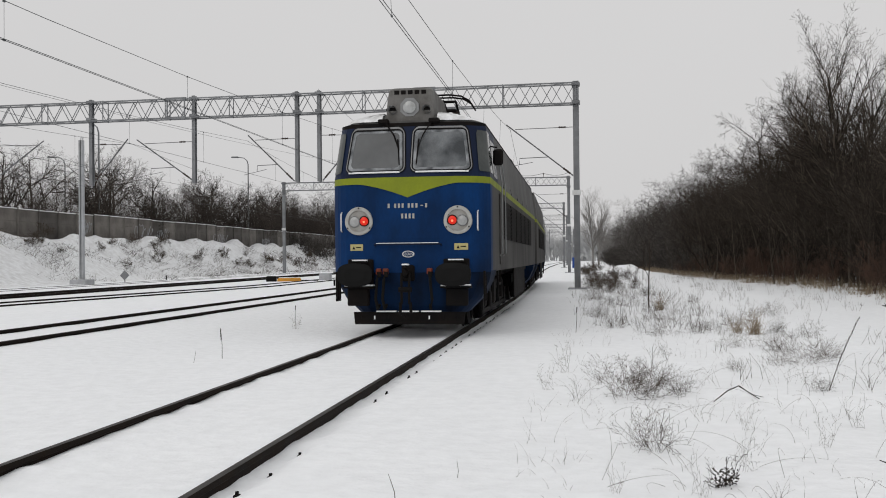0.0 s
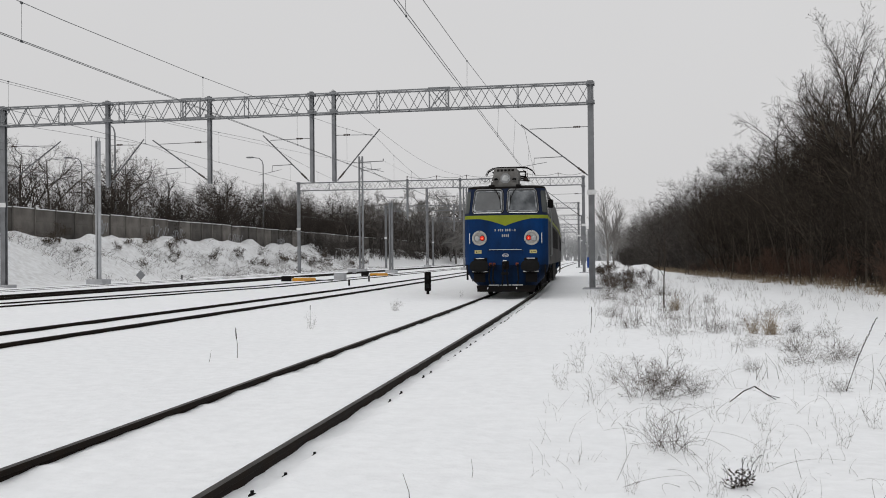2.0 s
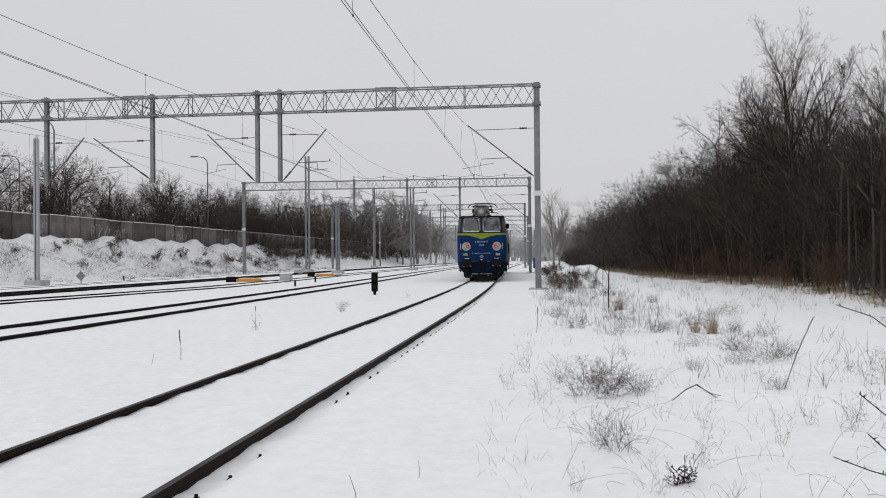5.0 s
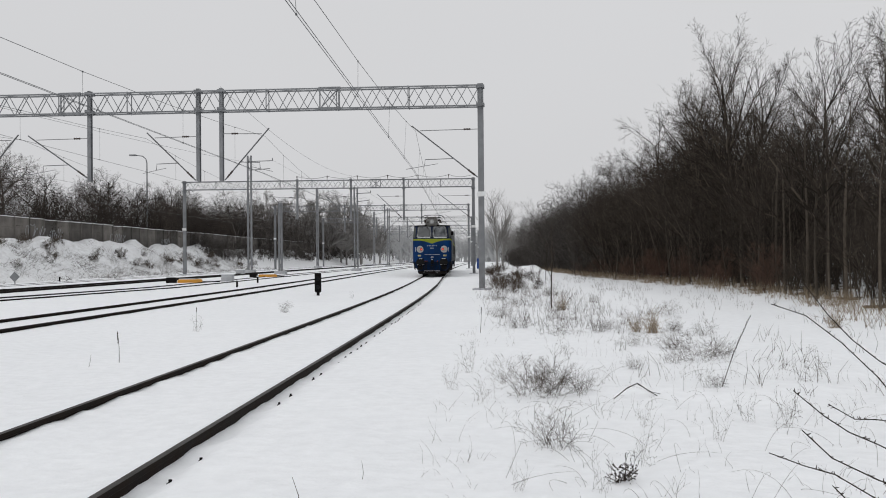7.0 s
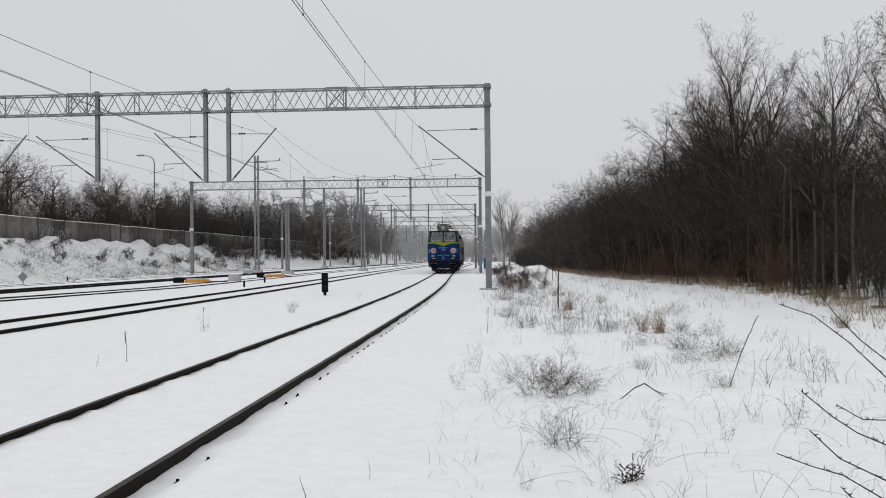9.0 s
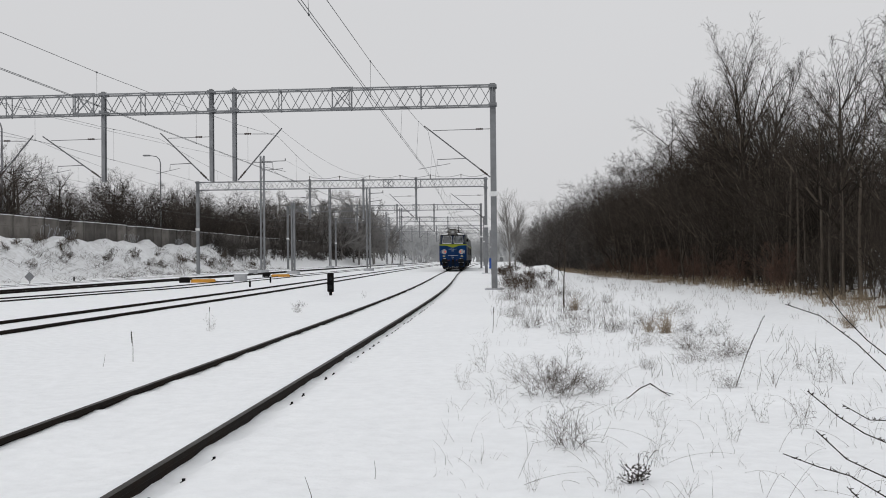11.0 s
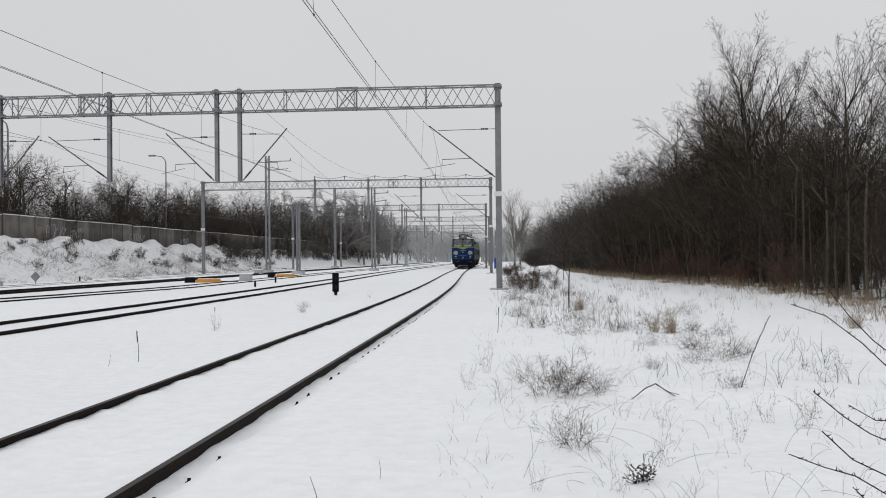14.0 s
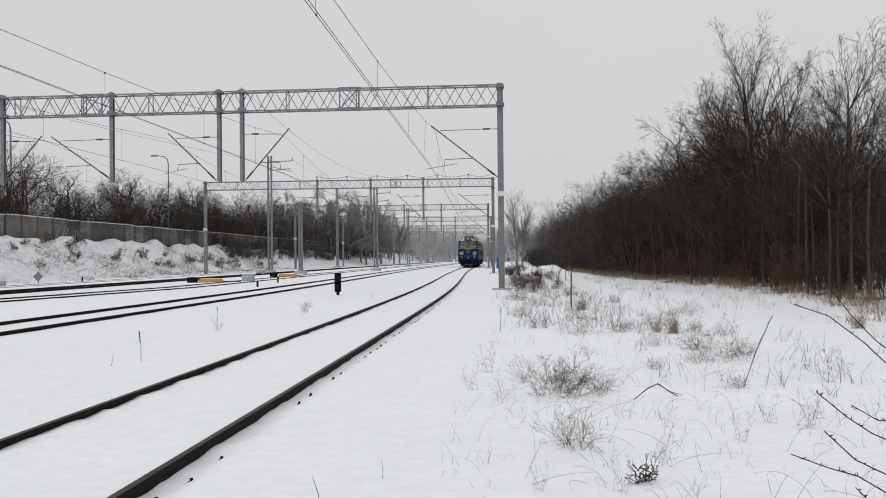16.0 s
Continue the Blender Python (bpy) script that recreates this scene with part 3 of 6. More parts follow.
def catenary(xs, low, high, sag, ys, r=0.007, pair=False, stagger=(0.0, 0.0)):
    """Contact wire, messenger wire and droppers along one track; the contact wire stands off by stagger at the first two supports."""
    lean = [*stagger] + [0.0] * (len(xs) - 2)
    ob = thing("overhead_line", "dark contact and messenger wires with thin droppers", "overhead line", group="overhead lines")
    for part_name, z, g in (("contact_wire", low, 0.0), ("messenger_wire", high, sag)):
        s = Shape()
        path = []
        line = [x + (q if part_name == "contact_wire" else 0) for x, q in zip(xs, lean)]
        for (xa, ya), (xb, yb) in zip(zip(line, ys), zip(line[1:], ys[1:])):
            for i in range(10):
                t = i / 10
                path.append((xa + (xb - xa) * t, ya + (yb - ya) * t, z - g * 4 * t * (1 - t)))
        path.append((line[-1], ys[-1], z))
        s.tube(path, r, 5)
        part(part_name, s, WIRE, ob)
    if pair:
        part("second_contact_wire", Shape().tube([(x + q + 0.05, y, low + 0.005) for x, y, q in zip(xs, ys, lean)], r, 5), WIRE, ob)
    for (xa, ya, qa), (xb, yb, qb) in list(zip(zip(xs, ys, lean), zip(xs[1:], ys[1:], lean[1:])))[:3]:
        for t in (0.1, 0.22, 0.34, 0.46, 0.58, 0.7, 0.82, 0.92):
            zt = high - sag * 4 * t * (1 - t)
            p = (xa + (xb - xa) * t, ya + (yb - ya) * t)
            q = qa + (qb - qa) * t
            s = Shape().tube([(p[0] + q, p[1], low), (*p, zt)], 0.004, 4)
            s.box(p[0] + q - 0.012, p[0] + q + 0.012, p[1] - 0.03, p[1] + 0.03, low - 0.012, low + 0.02)
            s.box(p[0] - 0.012, p[0] + 0.012, p[1] - 0.03, p[1] + 0.03, zt - 0.02, zt + 0.015)
            part("dropper", s, WIRE, ob)
    return ob


SPANS = [-22.0, 41.4, 83.6, 124.5, 163.0, 205.0, 247.0]
catenary([-2.95 + float(bend(y)) for y in SPANS], 5.29, 7.05, 1.07, SPANS, pair=True, stagger=(0.25, -0.12))
catenary([-9.8 + float(bend(y)) * 0.8 for y in SPANS], 5.2, 6.92, 1.06, SPANS, pair=True)
catenary([-15.3 + float(bend(y)) * 0.6 for y in SPANS], 5.4, 6.9, 0.9, SPANS)
catenary([-21.0 + float(bend(y)) * 0.6 for y in SPANS], 5.4, 6.9, 0.9, SPANS)
catenary([-26.3 + float(bend(y)) * 0.6 for y in SPANS], 5.4, 6.9, 0.9, SPANS)
wire("feeder_wire", "dark feeder wire high on the masts", [(-27.0, -10, 9.2), (-24.2, 94.1, 11.3), (-25.4, 138, 11.6), (-22, 180, 10.3)], 0.009, 0.9)
wire("feeder_wire", "dark feeder wire high on the masts", [(-21.8, 94.1, 11.5), (-14.5, 150, 9.0), (-18, 230, 9.0)], 0.008, 0.8)
wire("feeder_wire", "thin wire looped along the gantry tops", [(-12.0, 41.4, 9.2), (-12.3, 83.6, 8.9), (-12.0, 124.5, 8.9)], 0.008, 0.8)


# ---- fence ----
def make_fence():
    ob = thing("concrete_fence", "weathered grey concrete panel fence above the bank", "fence", kind="structure")
    me = Shape()
    me.box(-0.05, 0.05, -1.14, 1.14, 0, 2.3, 0.015)
    me.box(-0.03, 0.07, -1.0, 1.0, 0.75, 0.82, 0.01)
    me.box(-0.03, 0.07, -1.0, 1.0, 1.5, 1.57, 0.01)
    panel = me.mesh("panel", CONCRETE)
    post_me = Shape().box(-0.09, 0.09, -0.08, 0.08, 0, 2.42, 0.02).mesh("fence_post", CONCRETE)
    cap_me = Shape().box(-0.10, 0.10, -1.1, 1.1, 2.3, 2.345, 0.01).mesh("snow_cap", SNOW)
    y, rng = 30.0, random.Random(4)
    while y < 200:
        x = -36.0 + float(bend(y)) * 0.3
        z = 2.50 + rng.uniform(-0.04, 0.04)
        part("panel", panel, CONCRETE, ob, at=pose(x, y, z))
        part("fence_post", post_me, CONCRETE, ob, at=pose(x + 0.04, y - 1.2, z))
        if y > 45:
            part("snow_cap", cap_me, SNOW, ob, "thin strip of snow", at=pose(x, y, z))
        y += 2.4
    rg = random.Random(12)
    for y, z, w, h in ((63.5, 3.9, 1.5, 1.1), (73.0, 3.7, 2.6, 1.3), (76.5, 3.6, 2.2, 1.0), (90.0, 3.6, 3.0, 1.1), (104.0, 3.5, 2.2, 0.9), (117.0, 3.5, 2.6, 0.9)):
        x = -35.92 + float(bend(y)) * 0.3
        for k in range(7):
            cy, cz, q = y + w * (k / 6 - 0.5), z + h * rg.uniform(-0.15, 0.15), rg.uniform(0, 6.28)
            loop = [(x, cy + w * 0.13 * math.cos(q + j * 0.75), cz + h * 0.42 * math.sin(q + j * 0.75 + 0.3 * k)) for j in range(rg.randint(5, 9))]
            part("graffiti", Shape().tube(loop, 0.022, 4), POST_CONCRETE, ob, "pale sprayed scribble")
    return ob


make_fence()


# ---- street lamps behind the fence ----
def street_lamp(x, y, top, turn):
    ob = thing("street_lamp", "grey curved street lamp behind the fence", "street lamp", pose(x, y, 2.6, 0, 0, turn), "street lamps")
    h = top - 2.6
    part("pole", Shape().tube([(0, 0, 0), (0, 0, h * 0.5), (0, 0, h - 0.9), (-0.12, 0, h - 0.45), (-0.5, 0, h - 0.1), (-1.3, 0, h + 0.02)], [0.11, 0.09, 0.07, 0.06, 0.05, 0.045], 8), GALV, ob, smooth=True)
    part("lamp_head", Shape().box(-2.1, -1.25, -0.16, 0.16, h - 0.06, h + 0.12, 0.05), GALV, ob, "grey lamp housing")
    return ob


street_lamp(-40, 107.6, 13.8, 0)
street_lamp(-57, 96, 13.0, 0)
street_lamp(-40, 72.5, 13.0, 0)


# ---- small lineside things ----
def dwarf_signal(x, y):
    ob = thing("dwarf_signal", "short black shunting signal on a stub post in snow", "signal", pose(*at_ground(x, y)))
    part("stub_post", Shape().tube([(0, 0, -0.2), (0, 0, 0.35)], 0.06, 8), BLACK, ob)
    part("housing", Shape().box(-0.12, 0.12, -0.10, 0.10, 0.12, 0.88, 0.035), BLACK, ob)
    for z in (0.32, 0.66):
        s = Shape().tube([(0, -0.10, z), (0, -0.24, z)], 0.088, 12, caps=False)
        hood = part("hood", s, BLACK, ob)
        part("lens", Shape().tube([(0, -0.105, z), (0, -0.12, z)], 0.075, 12), GLASS_DARK, hood)
    part("snow_cap", Shape().box(-0.11, 0.11, -0.09, 0.09, 0.88, 0.92, 0.02), SNOW, ob, "small cap of snow")


dwarf_signal(-6.62, 36.0)


def diamond_sign(x, y):
    ob = thing("diamond_sign", "small grey diamond plate on a thin post", "sign", pose(*at_ground(x, y)))
    part("plate", Shape().box(-0.22, 0.22, -0.012, 0.012, -0.22, 0.22, 0.004, m=pose(0, -0.04, 0.42, 0, 45, 0)), GALV, ob)
    part("post", Shape().tube([(0, 0, -0.3), (0, 0, 0.6)], 0.03, 8), GALV_DARK, ob)


diamond_sign(-28.1, 54.0)


def point_machine(x, y, turn, color, label):
    ob = thing("point_machine", label, "point machine", pose(*at_ground(x, y), 0, 0, turn))
    part("cover", Shape().box(-0.7, 0.7, -0.25, 0.25, -0.1, 0.2, 0.07), color, ob)
    part("motor_box", Shape().box(-1.35, -0.75, -0.22, 0.22, -0.1, 0.32, 0.05), BLACK, ob, "dark steel motor box")
    part("pull_rod", Shape().tube([(0.7, 0, 0.05), (1.7, 0.1, 0.03)], 0.03, 6), BLACK, ob)
    part("snow_cap", Shape().box(-0.6, 0.3, -0.2, 0.2, 0.2, 0.23, 0.012), SNOW, ob, "thin cover of snow")


point_machine(-17.4, 53.6, 14, ORANGE, "orange covered point machine between the rails")
point_machine(-16.6, 69.5, 14, ORANGE, "orange covered point machine beside the points")


def relay_box(x, y, h):
    ob = thing("relay_box", "low pale grey trackside box in snow", "box", pose(*at_ground(x, y)), "trackside boxes")
    part("body", Shape().box(-0.35, 0.35, -0.25, 0.25, -0.1, h, 0.04), POST_CONCRETE, ob)
    part("lid", Shape().box(-0.4, 0.4, -0.3, 0.3, h, h + 0.06, 0.02), SNOW, ob, "lid under snow")


relay_box(-15.9, 56.2, 0.42)
relay_box(-22.6, 84.0, 0.4)


def marker_post(x, y, h):
    ob = thing("marker_post", "short dark marker post in the snow", "post", pose(*at_ground(x, y)), "marker posts")
    part("stub", Shape().tube([(0, 0, -0.2), (0, 0, h)], 0.05, 8), BLACK, ob)
    part("cap", Shape().tube([(0, 0, h), (0, 0, h + 0.04)], 0.06, 8), WHITE, ob, "white cap")


marker_post(-12.0, 44.0, 0.3)
marker_post(-13.0, 52.0, 0.35)
marker_post(-28.2, 60.0, 0.3)


def blue_box():
    ob = thing("blue_cabinet", "small blue equipment box beside the gantry post", "equipment box", pose(*at_ground(-0.72, 80.0)))
    part("leg", Shape().tube([(0, 0, -0.2), (0, 0, 0.5)], 0.04, 6), GALV_DARK, ob)
    part("case", Shape().box(-0.2, 0.2, -0.14, 0.14, 0.45, 1.35, 0.03), SIGN_BLUE, ob)


blue_box()


# ---- the electric locomotive ----
LENGTH = 18.4
SIZE = 0.965


def half_width(z):
    return float(np.interp(z, [0.3, 0.42, 0.65, 0.87, 1.1, 2.8, 3.74, 3.80], [1.0, 1.15, 1.35, 1.45, 1.5, 1.5, 1.40, 1.36]))


def nose(x, z):
    """How far back the cab front lies at a place: flat below, leaning above the belt, rounded at the corners."""
    w = half_width(z)
    t = min(1.0, abs(x) / w)
    lean = float(np.interp(z, [0.3, 0.95, 2.72, 2.85, 3.80], [0.16, 0.02, 0.0, 0.02, 0.24]))
    return lean + 0.06 * t ** 2 + 0.36 * t ** 8


def ring(z, w=None, inset=0.0):
    """The outline of the body at one height."""
    w = w or half_width(z)
    k = [-1, -0.99, -0.965, -0.93, -0.88, -0.8, -0.66, -0.4, 0, 0.4, 0.66, 0.8, 0.88, 0.93, 0.965, 0.99, 1]
    zz = min(z, 3.8)
    front = [(w * t, nose(half_width(zz) * t, zz) + inset, z) for t in k]
    side_y = [0.8, 2.2, 6, 12, LENGTH - 2.2, LENGTH - 1.1]
    return front + [(w, y, z) for y in side_y] + [(x, LENGTH - y, z) for x, y, _ in front[::-1]] + [(-w, y, z) for y in side_y[::-1]]


def front_patch(outline, lift=0.01, cells=14, thick=0.0):
    """A plate that follows the cab front: outline(s) gives x and the lower and upper height for s in 0..1."""
    s = Shape()
    top, bot = [], []
    for i in range(cells + 1):
        x, z0, z1 = outline(i / cells)
        bot.append((x, nose(x, z0) - lift, z0))
        top.append((x, nose(x, z1) - lift, z1))
    s.loft([bot, top], False)
    back = [[(x, y + lift + 0.01, z) for x, y, z in r] for r in (top, bot)]
    s.loft([top, back[0]], False)
    s.loft([back[1], bot], False)
    return s


def lettering(text, size):
    """Corners and faces of a line of writing, centred, lying in x and y."""
    cu = bpy.data.curves.new("lettering", "FONT")
    cu.body, cu.size, cu.align_x = text, size, "CENTER"
    ob = bpy.data.objects.new("lettering", cu)
    me = bpy.data.meshes.new_from_object(ob)
    out = [tuple(v.co) for v in me.vertices], [tuple(p.vertices) for p in me.polygons]
    bpy.data.objects.remove(ob)
    bpy.data.meshes.remove(me)
    bpy.data.curves.remove(cu)
    return out


def make_locomotive():
    loco = thing("electric_locomotive", "blue and grey six-axle electric locomotive with lime stripe", "locomotive")
    # shell
    s = Shape()
    levels = [1.08, 1.2, 1.6, 2.0, 2.4, 2.705, 2.805, 3.0, 3.3, 3.6, 3.74]
    s.loft([ring(z) for z in levels], True)
    n = len(ring(2))
    for k in range(len(levels) - 1):
        for j in range(n):
            i = k * n + j
            c = [sum(s.v[v][a] for v in s.f[i]) / 4 for a in range(3)]
            end = c[1] < 0.8
            s.s[i] = 2 if 2.705 <= c[2] <= 2.805 else ((0 if end else 1) if c[2] < 2.7 else (3 if c[1] < 2.2 else 4))
    part("body_shell", s, [BLUE, GREY, LIME, BLUE_DARK, LIGHT_GREY], loco, "blue cab ends, grey sides, lime stripe", smooth=False)
    # roof
    s = Shape()
    s.loft([ring(3.74), ring(3.80, 1.36, 0.02), ring(3.89, 1.15, 0.06), ring(3.97, 0.88, 0.14), ring(4.05, 0.47, 0.3), ring(4.10, 0.12, 0.5)], True, 0, True)
    part("roof", s, ROOF, loco, "dark sooty curved roof", smooth=True)
    part("gutter", Shape().loft([[(x * 1.004, y - 0.012 * (1 if y < 5 else -1), z + d) for x, y, z in ring(3.755)] for d in (-0.025, 0.025)], True), BLACK, loco)
    # snow on the cab roof, both sides of the lamp box
    for side in (-1, 1):
        sn = Shape()
        rows = []
        for z, w, ins in ((3.81, 1.33, 0.03), (3.89, 1.13, 0.07), (3.97, 0.87, 0.15), (4.03, 0.60, 0.27)):
            lo = 0.52
            row = []
            for i in range(9):
                x = side * (lo + (w * 0.97 - lo) * i / 8)
                row.append((x, nose(min(abs(x), half_width(3.8)), 3.8) + ins - 0.03 + 0.02 * math.sin(i * 2.1 + z * 9), z + 0.012))
            rows.append(row)
        back = [(x, 2.4 + 0.3 * math.sin(i * 1.7), 4.09 - 0.1 * abs(x)) for i, (x, y, z) in enumerate(rows[-1])]
        sn.loft(rows + [back], False)
        part("roof_snow", sn, PATCHY_SNOW, loco, "wind-packed snow on the roof edge", smooth=True)

    # lamp box above the windscreens
    lb = Shape()

    def lb_ring(z, w, y0, y1):
        c = 0.05
        return [(-w, y0 + c, z), (-w + c, y0, z), (w - c, y0, z), (w, y0 + c, z), (w, y1, z), (-w, y1, z)]

    lb.loft([lb_ring(3.74, 0.46, 0.27, 2.3), lb_ring(3.9, 0.46, 0.28, 2.3), lb_ring(4.28, 0.44, 0.33, 2.2), lb_ring(4.47, 0.42, 0.38, 2.0), lb_ring(4.52, 0.38, 0.46, 1.9)], True, 0, True)
    box = part("roof_lamp_box", lb, LAMP_BOX, loco, "grey roof fairing with the top headlamp")
    for i in range(5):
        x = -0.26 + i * 0.13
        part("vent_slot", Shape().box(x - 0.045, x + 0.045, 0.352, 0.5, 4.385, 4.462, 0.006), BLACK, box)
    oc = [(0.19 * math.cos(a), 0.20 * math.sin(a)) for a in (math.pi / 8 + i * math.pi / 4 for i in range(8))]
    part("headlamp_frame", Shape().loft([[(x, 0.275, 4.12 + z) for x, z in oc], [(x * 1.05, 0.36, 4.12 + z * 1.05) for x, z in oc]], True, 0, True), CHROME, box, "octagonal metal lamp frame")
    part("headlamp_lens", Shape().tube([(0, 0.27, 4.12), (0, 0.25, 4.12), (0, 0.235, 4.12)], [0.13, 0.12, 0.05], 20), LENS, box, "large clear top headlamp")
    for x in (-0.33, 0.33):
        part("horn", Shape().tube([(x, 0.22, 4.08), (x, 0.33, 4.08), (x, 0.4, 4.08)], [0.085, 0.075, 0.05], 14, caps=False), CHROME, box)
        part("horn_mouth", Shape().tube([(x, 0.30, 4.08), (x, 0.31, 4.08)], 0.062, 14), BLACK, box)

    # windscreens
    for side in (-1, 1):
        def frame_at(e):
            pts = []
            x0, x1, xb0, xb1 = 0.10 - e, 1.09 + e, 0.08 - e, 1.17 + e
            z0, z1, r = 2.95 - e, 3.70 + e, 0.09 + e
            for cx, cz, a0 in ((x1 - r, z1 - r, 0), (x0 + r, z1 - r, 90), (xb0 + r, z0 + r, 180), (xb1 - r, z0 + r, 270)):
                for k in range(5):
                    a = radians(a0 + k * 22.5)
                    pts.append((cx + r * math.cos(a), cz + r * math.sin(a)))
            return pts

        def on_face(e, lift):
            return [(side * x, nose(x, z) - lift, z) for x, z in frame_at(e)]
        scr = Shape().loft([on_face(0.024, 0.0), on_face(0.024, 0.045), on_face(0.008, 0.045), on_face(0.0, 0.02)], True)
        fr = part("windscreen_frame", scr, CHROME, loco, "pale metal windscreen frame")
        part("gasket", Shape().loft([on_face(0.009, 0.040), on_face(-0.018, 0.038)], True), RUBBER, fr, "black rubber gasket")
        part("outer_gasket", Shape().loft([on_face(0.045, 0.010), on_face(0.024, 0.014)], True), RUBBER, fr)
        gl = Shape()
        pts = on_face(0.0, 0.032)
        cx = sum(p[0] for p in pts) / len(pts)
        inner = [(cx + (x - cx) * 0.86, nose(abs(cx + (x - cx) * 0.86), 3.33 + (z - 3.33) * 0.86) - 0.034, 3.33 + (z - 3.33) * 0.84) for x, _, z in pts]
        gl.loft([pts, inner], True, 0)
        part("frosted_glass", gl, FROST_RIM, fr, "frost-covered rim of the windscreen")
        part("clear_glass", Shape().add(inner, [tuple(range(len(inner)))]), GLASS_WIPED if side < 0 else GLASS_FROST, fr, "clear wiped patch of glass" if side < 0 else "frosted glass")
        part("sill_snow", Shape().tube([(side * x, nose(x, 2.93) - 0.03, 2.925) for x in (0.15, 0.5, 0.9, 1.13)], 0.022, 6), SNOW, fr, "line of snow on the sill")
        wp = Shape()
        wp.tube([(side * 0.45, 0.14, 3.80), (side * 0.28, nose(0.28, 3.6) - 0.06, 3.6), (side * 0.18, nose(0.18, 3.35) - 0.05, 3.35)], 0.014, 6)
        wp.tube([(side * 0.20, nose(0.2, 3.5) - 0.045, 3.52), (side * 0.16, nose(0.16, 3.1) - 0.045, 3.06)], 0.012, 5)
        wiper = part("wiper", wp, BLACK, loco, "dark wiper arm")
        part("wiper_motor", Shape().box(side * 0.48 - 0.1, side * 0.48 + 0.1, 0.12, 0.26, 3.76, 3.86, 0.02), BLACK, wiper)
        # cab side window, door, mirror
        x = half_width(3.3) + 0.004
        rows = []
        for z in (2.93, 2.98, 3.3, 3.62, 3.68):
            w = half_width(z)
            inset = 0.03 if z in (2.93, 3.68) else 0.0
            row = [(w * t, nose(w * t, z)) for t in (0.875 + inset * 0.5, 0.90, 0.925, 0.95, 0.97, 0.985, 0.996)] + [(w, 0.72), (w, 1.02 - inset)]
            rows.append([(side * (x_ + 0.012), y_ - 0.012, z) for x_, y_ in row])
        part("corner_window", Shape().loft(rows, False), GLASS_SIDE, loco, "grey curved corner window", smooth=True)
        part("cab_sliding_window", Shape().loft([[(side * (half_width(z) + 0.008), y, z) for y, z in ((1.18, 2.9), (2.0, 2.9), (2.0, 3.6), (1.18, 3.6))],
                                                 [(side * (half_width(z) - 0.05), y, z) for y, z in ((1.18, 2.9), (2.0, 2.9), (2.0, 3.6), (1.18, 3.6))]], True, 0, True), GLASS_DARK, loco)
        part("cab_door", Shape().box(side * 1.512 - 0.012, side * 1.512 + 0.012, 2.35, 3.0, 1.2, 2.66, 0.008), GREY, loco, "grey cab door")
        for y in (2.25, 3.1):
            part("grab_rail", Shape().tube([(side * 1.51, y, 1.38), (side * 1.57, y, 1.43), (side * 1.57, y, 2.8), (side * 1.50, y, 3.35), (side * 1.43, y, 3.4)], 0.016, 6), CHROME, loco, "long bare metal grab rail")
        if side > 0:
            mir = part("mirror", Shape().box(side * 1.58 - 0.10, side * 1.58 + 0.10, 1.18, 1.26, 3.12, 3.42, 0.035), BLACK, loco)
            part("mirror_arm", Shape().tube([(side * 1.34, 1.3, 3.5), (side * 1.56, 1.22, 3.45)], 0.015, 6), BLACK, mir)
        # machine-room grilles
        for g in range(6):
            y0 = 3.6 + g * 1.9
            gr = part("grille_frame", Shape().box(side * 1.508 - 0.012, side * 1.508 + 0.012, y0, y0 + 1.65, 1.75, 2.58, 0.006), BLACK, loco, "dark louvred grille")
            for b in range(9):
                z = 1.80 + b * 0.085
                part("louvre", Shape().bar((side * 1.522, y0 + 0.05, z), (side * 1.522, y0 + 1.6, z), 0.02, 0.045), BLACK, gr)
        for w_ in range(5):
            y0 = 3.5 + w_ * 2.35
            part("panel_seam", Shape().bar((side * 1.50, y0, 2.82), (side * 1.325, y0, 3.68), 0.02, 0.05), BLACK, loco)

    # lime chevron on the front
    def chevron(t):
        x = -1.28 + 2.56 * t
        a = abs(x)
        low = 2.705 - 0.235 * max(0.0, 1 - a / 0.95) ** 1.5
        return x, low, 2.80
    part("chevron", front_patch(chevron, 0.012, 40), LIME, loco, "lime stripe dipping to a point")
    # white markings and the oval badge
    for z, h, spots_ in ((2.33, 0.075, (-0.36, -0.235, -0.165, -0.095, 0.02, 0.09, 0.165, 0.345)), (2.15, 0.085, (-0.105, -0.035, 0.035, 0.105))):
        for x in spots_:
            part("marking_bar", front_patch(lambda t, x=x, z=z, h=h: (x - 0.019 + 0.038 * t, z - h / 2, z + h / 2), 0.008, 2), LAMP_RIM, loco)
    part("marking_dash", front_patch(lambda t: (0.24 + 0.05 * t, 2.322, 2.338), 0.008, 2), LAMP_RIM, loco)
    bd = [(0.115 * math.cos(a), 0.062 * math.sin(a)) for a in (i * math.pi / 10 for i in range(20))]
    badge = part("badge", Shape().loft([[(x, nose(x, 1.42) - 0.016, 1.42 + z) for x, z in bd], [(x, 0.02, 1.42 + z) for x, z in bd]], True, 0, True), WHITE, loco, "white oval badge")
    part("badge_field", Shape().add([(x * 0.85, nose(0, 1.42) - 0.020, 1.42 + z * 0.76) for x, z in bd], [tuple(range(20))]), BLUE, badge)
    words = lettering("650kN", 0.075)
    part("badge_text", Shape().add([(x, nose(0, 1.42) - 0.026 + z * 0.5, 1.395 + y) for x, y, z in words[0]], words[1]), WHITE, badge, "white letters")

